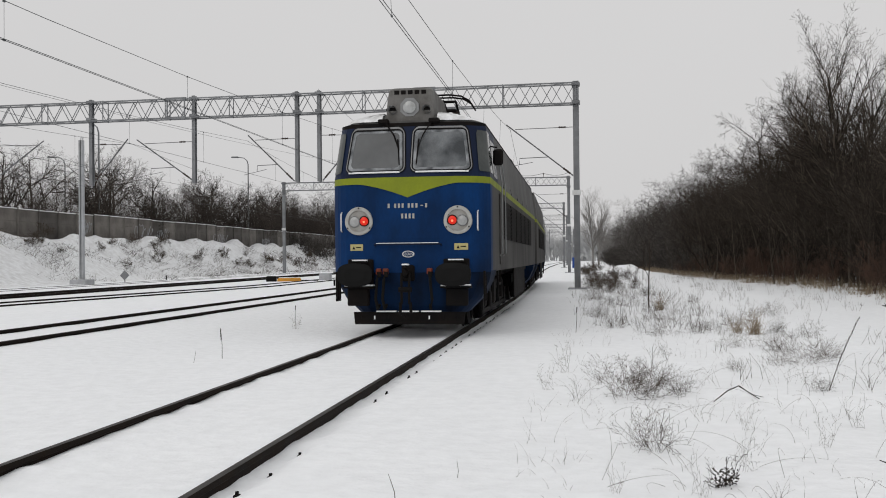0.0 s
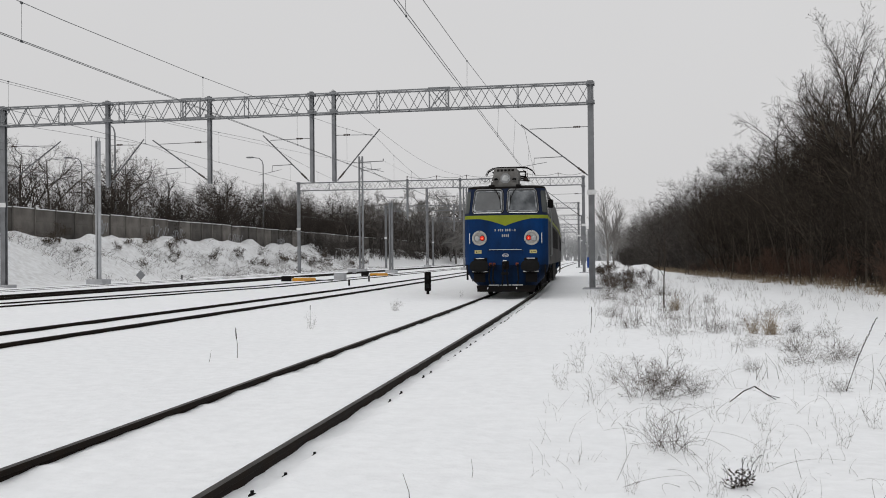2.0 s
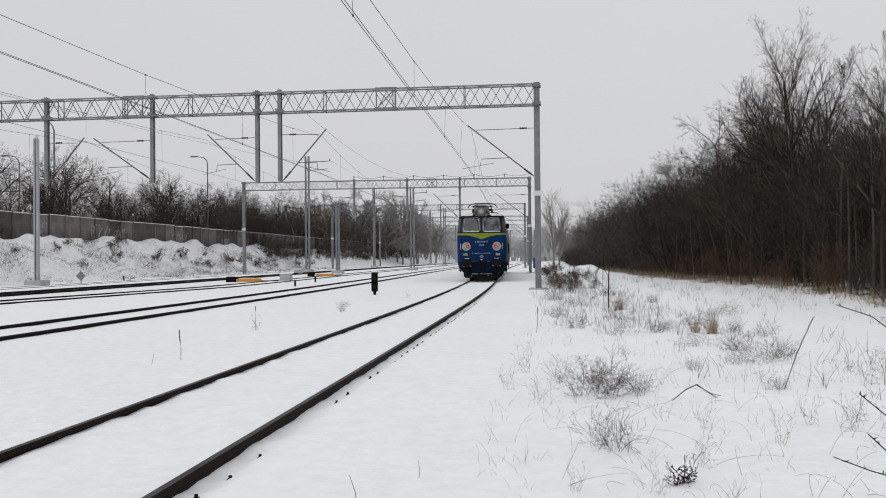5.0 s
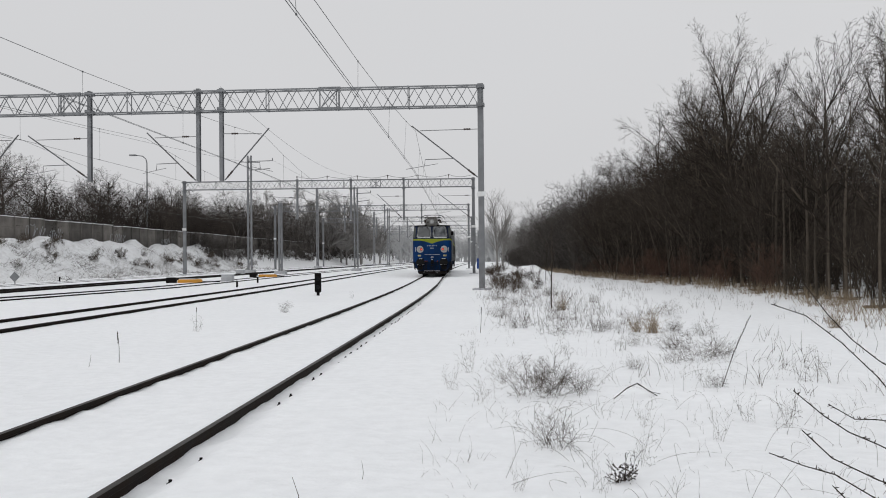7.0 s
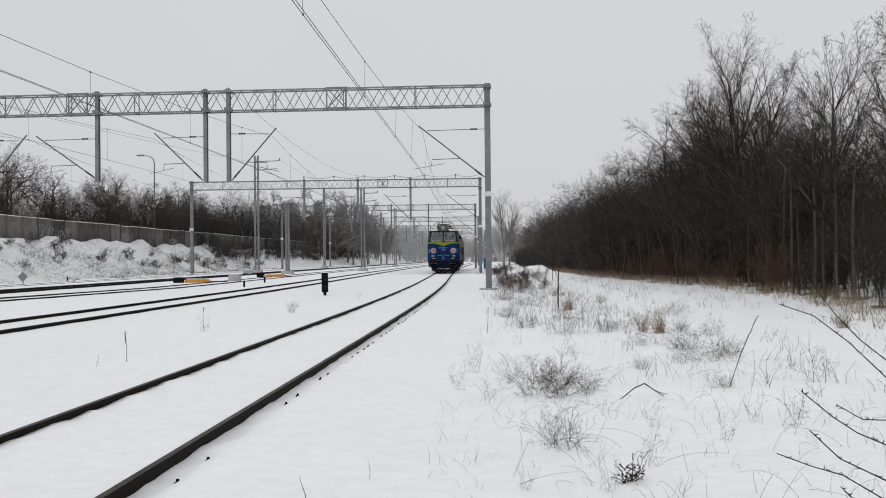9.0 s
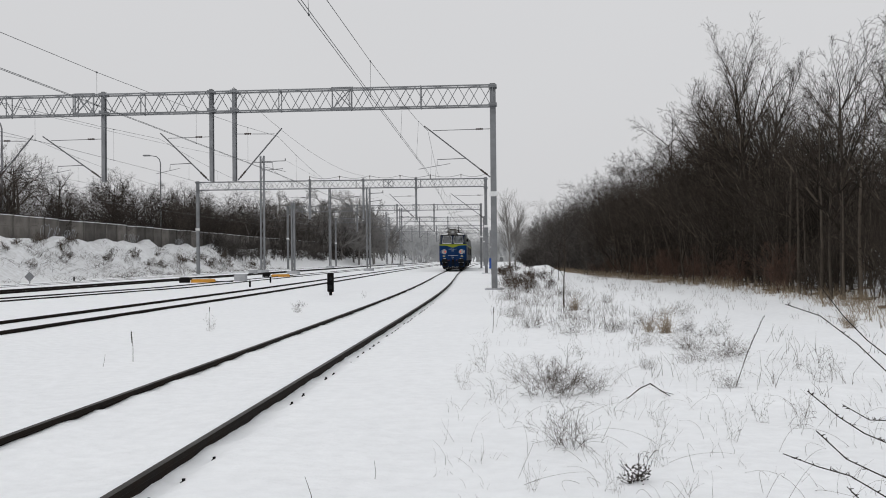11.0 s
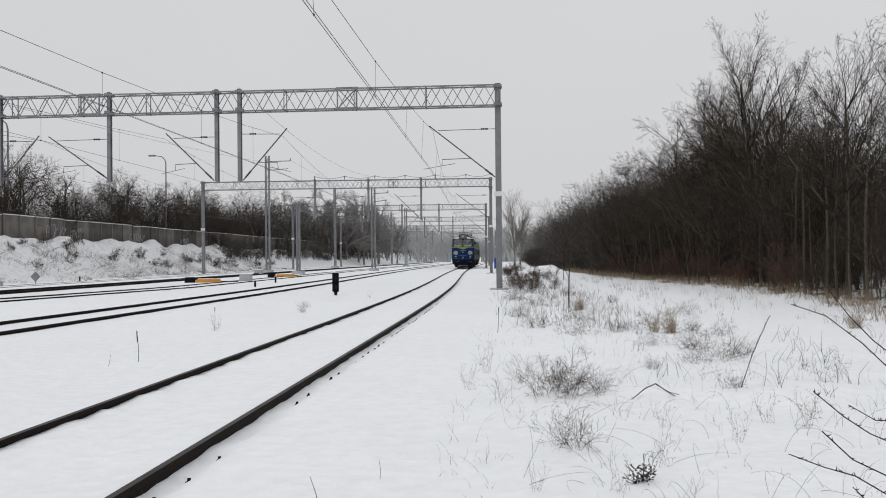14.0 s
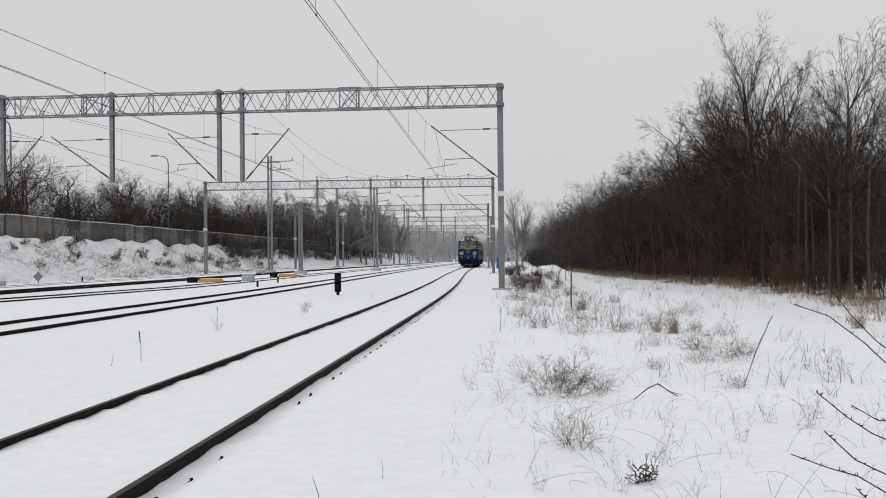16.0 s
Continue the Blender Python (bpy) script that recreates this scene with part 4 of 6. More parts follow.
    # twin lamps
    for side in (-1, 1):
        y = nose(0.93, 2.055)
        c = (side * 0.93, 2.055)
        def disc_at(cx_, cz_, r, yy):
            return [(cx_ + r * math.cos(a), yy, cz_ + r * math.sin(a)) for a in (2 * math.pi * i / 20 for i in range(20))]

        def disc(r, yy):
            return [(c[0] + r * math.cos(a), yy, c[1] + r * math.sin(a)) for a in (2 * math.pi * i / 32 for i in range(32))]
        lamp = part("lamp_ring", Shape().loft([disc(0.265, y + 0.03), disc(0.265, y - 0.035), disc(0.255, y - 0.05), disc(0.205, y - 0.05), disc(0.198, y - 0.02)], True, 0), LAMP_RIM, loco, "dull white round lamp surround", smooth=False)
        part("reflector", Shape().loft([disc(0.208, y - 0.022), disc(0.12, y - 0.016), disc(0.01, y - 0.015)], True, 0, True), REFLECTOR, lamp, "dull metal lamp plate")
        part("clear_lamp", Shape().tube([(c[0] + side * 0.085, y - 0.018, c[1]), (c[0] + side * 0.085, y - 0.045, c[1]), (c[0] + side * 0.085, y - 0.062, c[1])], [0.098, 0.09, 0.035], 18), LENS, lamp, "clear headlamp lens")
        red = part("tail_lamp", Shape().tube([(c[0] - side * 0.10, y - 0.018, c[1] + 0.01), (c[0] - side * 0.10, y - 0.045, c[1] + 0.01), (c[0] - side * 0.10, y - 0.058, c[1] + 0.01)], [0.082, 0.075, 0.03], 16), RED_GLOW, lamp, "lit red tail lamp")
        part("tail_lamp_cup", Shape().loft([disc_at(c[0] - side * 0.10, c[1] + 0.01, 0.098, y - 0.030), disc_at(c[0] - side * 0.10, c[1] + 0.01, 0.080, y - 0.034)], True, 0), BLACK, lamp, "dark rim of the tail lamp")
        part("lens_rim", Shape().loft([disc_at(c[0] + side * 0.085, c[1], 0.108, y - 0.030), disc_at(c[0] + side * 0.085, c[1], 0.096, y - 0.040)], True, 0), CHROME, lamp)
        part("filament", Shape().tube([(c[0] - side * 0.10, y - 0.058, c[1] + 0.0), (c[0] - side * 0.10, y - 0.068, c[1] + 0.0)], [0.022, 0.012], 10), HOT_GLOW, red, "bright lamp centre")
        for a in (90, 210, 330):
            part("clip", Shape().box(c[0] + 0.24 * math.cos(radians(a)) - 0.012, c[0] + 0.24 * math.cos(radians(a)) + 0.012, y - 0.062, y - 0.045, c[1] + 0.24 * math.sin(radians(a)) - 0.012, c[1] + 0.24 * math.sin(radians(a)) + 0.012), BLACK, lamp)
        x = side * 1.29
        yy = nose(abs(x), 2.0)
        part("hand_rail", Shape().tube([(x, yy, 1.87), (x, yy - 0.07, 1.89), (x, yy - 0.07, 2.21), (x, yy, 2.23)], 0.014, 6), WHITE, loco, "short white handrail")
        pl = part("warning_plate", front_patch(lambda t, s_=side: (s_ * 0.985 - 0.125 + 0.25 * t, 1.49, 1.61), 0.01, 2), YELLOW, loco, "small yellow warning plate")
        part("plate_bar", front_patch(lambda t, s_=side: (s_ * 0.985 - 0.01 + 0.1 * t, 1.54, 1.56), 0.014, 2), BLACK, pl)
        tr = [(side * 0.985 - 0.085, 1.515), (side * 0.985 - 0.025, 1.515), (side * 0.985 - 0.055, 1.575)]
        part("plate_triangle", Shape().add([(x_, nose(abs(x_), z_) - 0.014, z_) for x_, z_ in tr], [(0, 1, 2)]), BLACK, pl)
        # buffers
        b = part("buffer_sleeve", Shape().tube([(side * 0.90, 0.08, 1.05), (side * 0.90, -0.22, 1.05), (side * 0.90, -0.24, 1.05), (side * 0.90, -0.46, 1.05)], [0.17, 0.16, 0.11, 0.11], 16), BLACK, loco)
        hd = []
        for k in range(24):
            a = 2 * math.pi * k / 24
            ca, sa = math.cos(a), math.sin(a)
            hd.append((0.325 * math.copysign(abs(ca) ** 0.75, ca), 0.21 * math.copysign(abs(sa) ** 0.72, sa)))
        part("buffer_head", Shape().loft([[(side * 0.90 + x_ * 0.9, -0.44, 1.05 + z_ * 0.9) for x_, z_ in hd], [(side * 0.90 + x_, -0.46, 1.05 + z_) for x_, z_ in hd],
                                          [(side * 0.90 + x_, -0.49, 1.05 + z_) for x_, z_ in hd], [(side * 0.90 + x_ * 0.55, -0.515, 1.05 + z_ * 0.55) for x_, z_ in hd]], True, 0, True), RUBBER, b, "worn black oblong buffer head")
        part("buffer_plate", Shape().box(side * 0.90 - 0.24, side * 0.90 + 0.24, -0.03, 0.05, 0.78, 1.33, 0.02), BLACK, b)
        part("foothold_snow", Shape().box(side * 0.90 - 0.27, side * 0.90 + 0.27, -0.2, 0.02, 0.835, 0.865, 0.01), SNOW, b, "line of snow on the step")
        part("step", Shape().box(side * 0.90 - 0.28, side * 0.90 + 0.28, -0.22, 0.06, 0.80, 0.835), BLACK, b)
        part("step_bracket", Shape().box(side * 0.92 - 0.2, side * 0.92 + 0.2, -0.16, -0.02, 0.48, 0.80, 0.02), BLACK, b)
        part("upper_step", Shape().box(side * 0.90 - 0.15, side * 0.90 + 0.15, -0.12, 0.05, 1.27, 1.30), BLACK, b)
        part("upper_step_snow", Shape().box(side * 0.90 - 0.14, side * 0.90 + 0.14, -0.11, 0.04, 1.30, 1.325), SNOW, b)
        # corner steps
        for q in (0, 0.2):
            part("corner_step", Shape().box(side * 1.40 - 0.02, side * 1.40 + 0.02, 0.15 + q, 0.2 + q, 0.55, 1.1), BLACK, loco)
        # hoses with red cocks
        for k, dx in enumerate((0.40, 0.53) if side < 0 else (0.42,)):
            x = side * dx
            h = part("air_hose", Shape().tube([(x, 0.02, 1.12), (x, -0.14, 1.10), (x + side * 0.02, -0.2, 0.95), (x + side * 0.05, -0.18, 0.6), (x + side * 0.02, -0.14, 0.42), (x, -0.06, 0.5)], 0.028, 8), RUBBER, loco)
            part("hose_cock", Shape().box(x - 0.05, x + 0.05, -0.17, -0.06, 1.05, 1.16, 0.015), RED_PAINT, h, "red air cock")
            part("cock_handle", Shape().box(x - 0.02, x + 0.06, -0.2, -0.17, 1.0, 1.1, 0.01), BLACK, h)
    # front handrail
    part("front_rail", Shape().tube([(-0.62, 0.0, 1.58), (-0.62, -0.09, 1.6), (0.62, -0.09, 1.6), (0.62, 0.0, 1.58)], 0.018, 8), BLUE_DARK, loco, "dark blue front handrail")
    part("front_rail_snow", Shape().tube([(-0.58, -0.09, 1.622), (0.58, -0.09, 1.622)], 0.008, 5), SNOW, loco)
    # screw coupling
    hook = part("draw_hook", Shape().tube([(0, 0.1, 1.05), (0, -0.2, 1.05), (0, -0.34, 1.08), (0, -0.38, 1.16), (0, -0.30, 1.22), (0, -0.22, 1.18)], [0.06, 0.06, 0.055, 0.05, 0.04, 0.03], 8), BLACK, loco)
    part("hook_plate", Shape().box(-0.12, 0.12, -0.05, 0.04, 0.92, 1.22, 0.03), BLACK, hook)
    for x in (-0.07, 0.07):
        part("coupling_link", Shape().tube([(x, -0.28, 1.08), (x, -0.33, 0.8), (x, -0.30, 0.52)], 0.025, 6), BLACK, hook)
    part("coupling_screw", Shape().tube([(-0.12, -0.32, 0.78), (0.12, -0.32, 0.78)], 0.05, 8), BLACK, hook)
    part("coupling_shackle", Shape().tube([(-0.09, -0.30, 0.55), (-0.10, -0.3, 0.36), (0, -0.3, 0.27), (0.10, -0.3, 0.36), (0.09, -0.30, 0.55)], 0.03, 8), BLACK, hook)
    part("hook_snow", Shape().box(-0.06, 0.06, -0.36, -0.2, 1.215, 1.245, 0.01), SNOW, hook)

    # lower apron and ploughs at both ends
    for end in (0, 1):
        def e(p):
            return (p[0], LENGTH - p[1], p[2]) if end else p
        ap = Shape()
        def arow(z, depth):
            w = half_width(z)
            return [e((w * t, nose(w * t, z) + 0.012, z)) for t in (-1, -0.95, -0.88, -0.7, -0.4, 0, 0.4, 0.7, 0.88, 0.95, 1)] + [e((w, depth, z)), e((-w, depth, z))]
        ap.loft([arow(0.33, 1.2), arow(0.6, 1.3), arow(0.9, 1.4), arow(1.1, 1.5)], True, 0, True)
        # apron colour holds the shade below the buffers as well as dirt
        part("apron", ap, BLUE_SHADED_GRIME, loco, "grimy blue tapering apron, darkened for shade")
        pl = Shape()
        pl.loft([[e(p) for p in ((-1.02 - 0.1 * (z - 0.12), 0.02, z), (1.02 + 0.1 * (z - 0.12), 0.02, z), (1.02 + 0.1 * (z - 0.12), 0.09, z), (-1.02 - 0.1 * (z - 0.12), 0.09, z))] for z in (0.12, 0.36)], True, 0, True)
        pp = part("rail_guard", pl, BLACK, loco, "dark steel guard plate with snow on its edge")
        for x in (-0.42, 0.0, 0.42) if not end else ():
            part("guard_snow", Shape().box(x - 0.19, x + 0.19, -0.02, 0.06, 0.36, 0.385, 0.008), SNOW, pp)
        if not end:
            for k in range(8):
                x = -0.9 + k * 0.257
                part("bolt", Shape().box(x - 0.012, x + 0.012, 0.0, 0.02, 0.22, 0.29), SNOW if k in (1, 5) else BLACK, pp)

    # under-frame, bogies and wheels
    part("underframe", Shape().box(-1.2, 1.2, 1.0, LENGTH - 1.0, 0.92, 1.10, 0.02), BLACK, loco)
    for x in (-1, 1):
        part("side_skirt", Shape().box(x * 1.46 - 0.02, x * 1.46 + 0.02, 6.9, 11.4, 0.34, 1.1, 0.02), BLACK, loco, "grimy dark equipment cover under the side")
    wheels = []
    for yb in (4.6, LENGTH - 4.6):
        bg = part("bogie_frame", Shape().box(-1.12, -0.98, yb - 3.0, yb + 3.0, 0.50, 0.86, 0.04).box(0.98, 1.12, yb - 3.0, yb + 3.0, 0.50, 0.86, 0.04).box(-1.0, 1.0, yb - 2.9, yb - 2.6, 0.5, 0.8, 0.02).box(-1.0, 1.0, yb + 2.6, yb + 2.9, 0.5, 0.8, 0.02), BLACK, loco)
        for ya in (yb - 2.15, yb, yb + 2.15):
            s = Shape()
            for x in (-1, 1):
                s.tube([(x * 0.68, 0, 0), (x * 0.69, 0, 0), (x * 0.71, 0, 0), (x * 0.82, 0, 0)], [0.655, 0.655, 0.625, 0.62], 28)
            s.tube([(-0.8, 0, 0), (0.8, 0, 0)], 0.09, 10)
            for x in (-0.825, 0.825):
                for a in range(5):
                    s.bar((x, 0.15 * math.cos(a * 1.2566), 0.15 * math.sin(a * 1.2566)), (x, 0.5 * math.cos(a * 1.2566), 0.5 * math.sin(a * 1.2566)), 0.05, 0.1)
            wh = part("wheelset", s, BLACK, loco, "dark steel wheels on one axle", at=pose(0, ya * SIZE, 0.625))
            wheels.append((wh, ya * SIZE))
            for x in (-1, 1):
                part("axle_box", Shape().box(x * 1.1 - 0.09, x * 1.1 + 0.09, ya - 0.26, ya + 0.26, 0.30, 0.82, 0.05), BLACK, bg)
                part("coil_spring", Shape().tube([(x * 1.12, ya + 0.38 + 0.06 * math.cos(k * 0.8), 0.5 + k * 0.012) for k in range(28)], 0.02, 5), BLACK, bg)
                part("brake_shoe", Shape().box(x * 0.76 - 0.06, x * 0.76 + 0.06, ya + 0.64, ya + 0.74, 0.4, 0.85, 0.02), BLACK, bg)
        for x in (-1, 1):
            part("brake_rod", Shape().box(x * 1.17 - 0.025, x * 1.17 + 0.025, yb - 2.9, yb + 2.9, 0.20, 0.30, 0.012), BLACK, bg)
            for q in (-2.7, -1.07, 1.07, 2.7):
                part("brake_hanger", Shape().box(x * 1.15 - 0.05, x * 1.15 + 0.05, yb + q - 0.16, yb + q + 0.16, 0.15, 0.62, 0.03), BLACK, bg)
            part("sand_pipe", Shape().tube([(x * 0.9, yb - 2.95, 0.9), (x * 0.85, yb - 2.85, 0.3), (x * 0.76, yb - 2.75, 0.12)], 0.025, 6), BLACK, bg)
    for x in (-1, 1):
        part("ladder", Shape().bar((x * 1.45, 2.35, 0.45), (x * 1.45, 2.35, 1.15), 0.04).bar((x * 1.45, 2.95, 0.45), (x * 1.45, 2.95, 1.15), 0.04).bar((x * 1.45, 2.35, 0.5), (x * 1.45, 2.95, 0.5), 0.05).bar((x * 1.45, 2.35, 0.8), (x * 1.45, 2.95, 0.8), 0.05), BLACK, loco)

    # roof gear and folded pantographs
    for yp in (3.2, LENGTH - 3.2):
        pan = Shape()
        for x in (-0.6, 0.6):
            pan.tube([(x, yp - 0.9, 4.36), (x, yp + 0.9, 4.36)], 0.035, 6)
        for y in (-0.9, 0.0, 0.9):
            pan.tube([(-0.6, yp + y, 4.36), (0.6, yp + y, 4.36)], 0.035, 6)
        pg = part("pantograph_base", pan, BLACK, loco, "dark folded pantograph frame")
        for x in (-0.6, 0.6):
            for y in (-0.8, 0.8):
                part("pantograph_insulator", Shape().tube([(x, yp + y, 4.0 + 0.05 * i) for i in range(8)], [0.09 if i % 2 else 0.05 for i in range(8)], 10), CERAMIC, pg, "ribbed dark insulator")
        arm = Shape()
        for x in (-0.5, 0.5):
            arm.tube([(x, yp + 0.8, 4.42), (x * 1.25, yp - 1.0, 4.52), (x * 0.9, yp + 0.6, 4.66)], 0.026, 6)
            arm.tube([(x * 0.6, yp + 0.7, 4.40), (x * 0.7, yp - 0.9, 4.55)], 0.02, 6)
        arm.tube([(-0.63, yp - 1.0, 4.52), (0.63, yp - 1.0, 4.52)], 0.024, 6)
        part("folded_arm", arm, BLACK, pg)
        for k in (-0.5, -0.15):
            part("collector", Shape().tube([(-0.95, yp + k, 4.46), (-0.86, yp + k, 4.58), (-0.68, yp + k, 4.67), (-0.45, yp + k, 4.70), (0.45, yp + k, 4.70), (0.68, yp + k, 4.67), (0.86, yp + k, 4.58), (0.95, yp + k, 4.46)], 0.018, 6), BLACK, pg, "dark curved collector bow")
    for y in (6.4, 8.2, 10.0, 11.8):
        part("roof_hatch", Shape().box(-0.8, 0.8, y - 0.7, y + 0.7, 3.98, 4.16, 0.05), ROOF, loco)
    for x in (-0.6, 0.6):
        bus = part("roof_busbar", Shape().tube([(x, 4.6, 4.32), (x, LENGTH - 4.6, 4.32)], 0.02, 6), BLACK, loco)
        for y in (5.4, 7.3, 9.1, 10.9, 12.8):
            part("bus_insulator", Shape().tube([(x, y, 4.0 + 0.05 * i) for i in range(7)], [0.06 if i % 2 else 0.035 for i in range(7)], 8), CERAMIC, bus)
    # steps of wind-blown snow along the roof edge
    for side in (-1, 1):
        part("roof_edge_snow", Shape().tube([(side * (1.13 + 0.04 * math.sin(k * 1.9)), 2.2 + k * 0.8, 3.89) for k in range(18)], 0.05, 6), SNOW, loco, "snow along the roof edge")
    # from drawing heights to the true ones
    low = [0, 0.12, 0.36, 1.05, 1.42, 1.6, 2.05, 2.68, 2.785, 2.95, 3.7, 3.755, 4.12, 4.52, 4.6, 5.0]
    high = [0, 0.174, 0.395, 1.07, 1.43, 1.605, 2.007, 2.658, 2.795, 2.918, 3.685, 3.79, 4.085, 4.48, 4.60, 5.04]
    done = set()
    for o in loco.children_recursive:
        if o.data.name in done or o.name.startswith("wheelset"):
            continue
        done.add(o.data.name)
        co = np.empty(len(o.data.vertices) * 3)
        o.data.vertices.foreach_get("co", co)
        co = co.reshape(-1, 3)
        co[:, :2] *= SIZE
        co[:, 2] = np.interp(co[:, 2], low, high)
        o.data.vertices.foreach_set("co", co.ravel())
        o.data.update()
    return loco, wheels


locomotive, wheelsets = make_locomotive()
second_locomotive = tagged(copy_thing(locomotive, pose(0, 40, 0, 0, 0, 180)), "grey-sided electric locomotive coupled behind the first", "locomotive")
second_wheelsets = [(o, o.matrix_basis.translation.y) for o in second_locomotive.children if o.name.startswith("wheelset")]


# ---- bare trees, bushes and weeds ----
def grow(rng, segs, p, d, length, r, level, rule):
    """One branch as short tapering pieces, with its own side branches."""
    steps, wander, kids, shrink, angle, lift, start = rule[level]
    step = length / steps
    spots = []
    for i in range(steps):
        d = (d + Vector((rng.uniform(-1, 1), rng.uniform(-1, 1), rng.uniform(-1, 1) + lift)) * wander).normalized()
        q = p + d * step
        r1 = r * (1 - 0.8 * (i + 1) / steps)
        segs.append((p, q, max(r * (1 - 0.8 * i / steps), 0.004), max(r1, 0.003), level))
        if (i + 1) / steps > start:
            spots.append((q, d, max(r1, 0.004), 1 - (i + 1) / steps))
        p = q
    if level + 1 < len(rule) and spots:
        n = max(1, round(kids * rng.uniform(0.8, 1.2)))
        for k in range(n):
            q, d0, rr, left = spots[int(len(spots) * (k + rng.random()) / n) % len(spots)]
            side = d0.orthogonal().normalized()
            side.rotate(Matrix.Rotation(rng.uniform(0, 2 * math.pi), 3, d0))
            a = radians(angle * rng.uniform(0.6, 1.35))
            grow(rng, segs, q, d0 * math.cos(a) + side * math.sin(a), length * shrink * (0.55 + 0.75 * left) * rng.uniform(0.7, 1.2), rr * 0.75, level + 1, rule)


def sticks(segs, n=3, thick=1.0):
    """Corners and faces of tapering prisms."""
    a = np.array([s[0] for s in segs]); b = np.array([s[1] for s in segs])
    ra = np.array([s[2] for s in segs]) * thick; rb = np.array([s[3] for s in segs]) * thick
    d = b - a
    d /= np.maximum(np.linalg.norm(d, axis=1, keepdims=True), 1e-9)
    ref = np.where(np.abs(d[:, 2:]) < 0.9, np.array([[0, 0, 1.0]]), np.array([[1.0, 0, 0]]))
    u = np.cross(d, ref); u /= np.linalg.norm(u, axis=1, keepdims=True)
    w = np.cross(d, u)
    rings = []
    for k in range(n):
        t = 2 * math.pi * k / n
        o = math.cos(t) * u + math.sin(t) * w
        rings.append((a + o * ra[:, None], b + o * rb[:, None]))
    verts = np.stack([r[0] for r in rings] + [r[1] for r in rings], 1).reshape(-1, 3)
    base = np.arange(len(segs))[:, None] * 2 * n
    faces = np.concatenate([base + np.array([[k, (k + 1) % n, n + (k + 1) % n, n + k]]) for k in range(n)], 0)
    return verts, faces


def raw_mesh(name, verts, faces, *mats):
    me = bpy.data.meshes.new(name)
    me.from_pydata(verts.tolist() if hasattr(verts, "tolist") else verts, [], faces.tolist() if hasattr(faces, "tolist") else faces)
    for m in mats:
        me.materials.append(m)
    me.update()
    return me


def stick_mesh(name, segs, mat_, n=3, thick=1.0):
    return raw_mesh(name, *sticks(segs, n, thick), mat_)


# steps, wander, children, shrink, angle, lift, first child
LEAN_TALL = [(9, 0.03, 15, 0.52, 32, 0.3, 0.25), (6, 0.05, 8, 0.42, 34, 0.3, 0.15), (4, 0.08, 4, 0.5, 36, 0.15, 0.2), (3, 0.12, 2, 0.6, 38, 0.1, 0.2), (2, 0.2, 0, 0, 0, 0, 0)]
TALL = [(9, 0.03, 23, 0.50, 34, 0.3, 0.18), (6, 0.06, 12, 0.44, 36, 0.3, 0.12), (4, 0.09, 6, 0.5, 38, 0.15, 0.15), (3, 0.12, 2, 0.6, 38, 0.1, 0.2), (2, 0.2, 0, 0, 0, 0, 0)]
WIDE = [(7, 0.10, 11, 0.60, 55, 0.25, 0.2), (6, 0.16, 9, 0.52, 48, 0.2, 0.2), (4, 0.2, 6, 0.5, 45, 0.15, 0.2), (3, 0.22, 3, 0.5, 40, 0.1, 0.2), (2, 0.2, 0, 0, 0, 0, 0)]
SHRUB = [(5, 0.12, 9, 0.55, 38, 0.25, 0.15), (4, 0.18, 7, 0.52, 42, 0.18, 0.15), (3, 0.22, 4, 0.55, 42, 0.1, 0.2), (2, 0.25, 0, 0, 0, 0, 0)]


def to_height(segs, h):
    """Bring a grown plant to its full height."""
    k = h / max(s[1].z for s in segs)
    return [(a * k, b * k, r0, r1, l) for a, b, r0, r1, l in segs]


def tree_segs(seed, h, r, rule, lean=(0, 0)):
    rng, segs = random.Random(seed), []
    grow(rng, segs, Vector((0, 0, -0.2)), Vector((lean[0], lean[1], 1)).normalized(), h, r, 0, rule)
    return to_height(segs, h)


def bush_segs(seed, h, stems, spread, rule):
    rng, segs = random.Random(seed), []
    for k in range(stems):
        a = rng.uniform(0, 2 * math.pi)
        rad = spread * math.sqrt(rng.random())
        p = Vector((rad * math.cos(a), rad * math.sin(a), -0.15))
        d = Vector((0.35 * rng.uniform(-1, 1), 0.35 * rng.uniform(-1, 1), 1)).normalized()
        grow(rng, segs, p, d, h * rng.uniform(0.55, 1.05), 0.028 * h / 5, 0, rule)
    return to_height(segs, h)


def wood_thing(name, label, category, segs, trunk_mat, twig_mat, thick=1.0, trunk_levels=1, group=""):
    """A tree or bush in two parts, at the world's centre until it is placed."""
    ob = thing(name, label, category, group=group)
    low = [s for s in segs if s[4] < trunk_levels]
    high = [s for s in segs if s[4] >= trunk_levels]
    tagged(part("trunk" if category == "tree" else "stem_tangle", stick_mesh("trunk", low, trunk_mat, 7 if category == "tree" else 4), trunk_mat, ob), kind="" if category == "tree" else "stuff")
    tagged(part("crown", stick_mesh("crown", high, twig_mat, 3, thick), twig_mat, ob), kind="stuff")
    return ob


def stand(ob, x, y, turn=0, size=1.0, lift=0.0, tall=1.0, first=False):
    m = pose(*at_ground(x, y, lift), 0, 0, turn)
    if not first:
        ob = copy_thing(ob, m)
    ob.matrix_basis = m @ Matrix.Diagonal((size, size, size * tall, 1))
    return ob


def edge_x(y):
    """Where the wood begins beside the track."""
    return float(np.interp(y, [0, 12, 19, 24, 30, 37, 45, 55, 77, 102, 147, 220, 400], [9, 8.2, 8.3, 9.2, 9.4, 9.6, 9.2, 8.2, 6.6, 5.4, 4.6, 4.6, 6]))


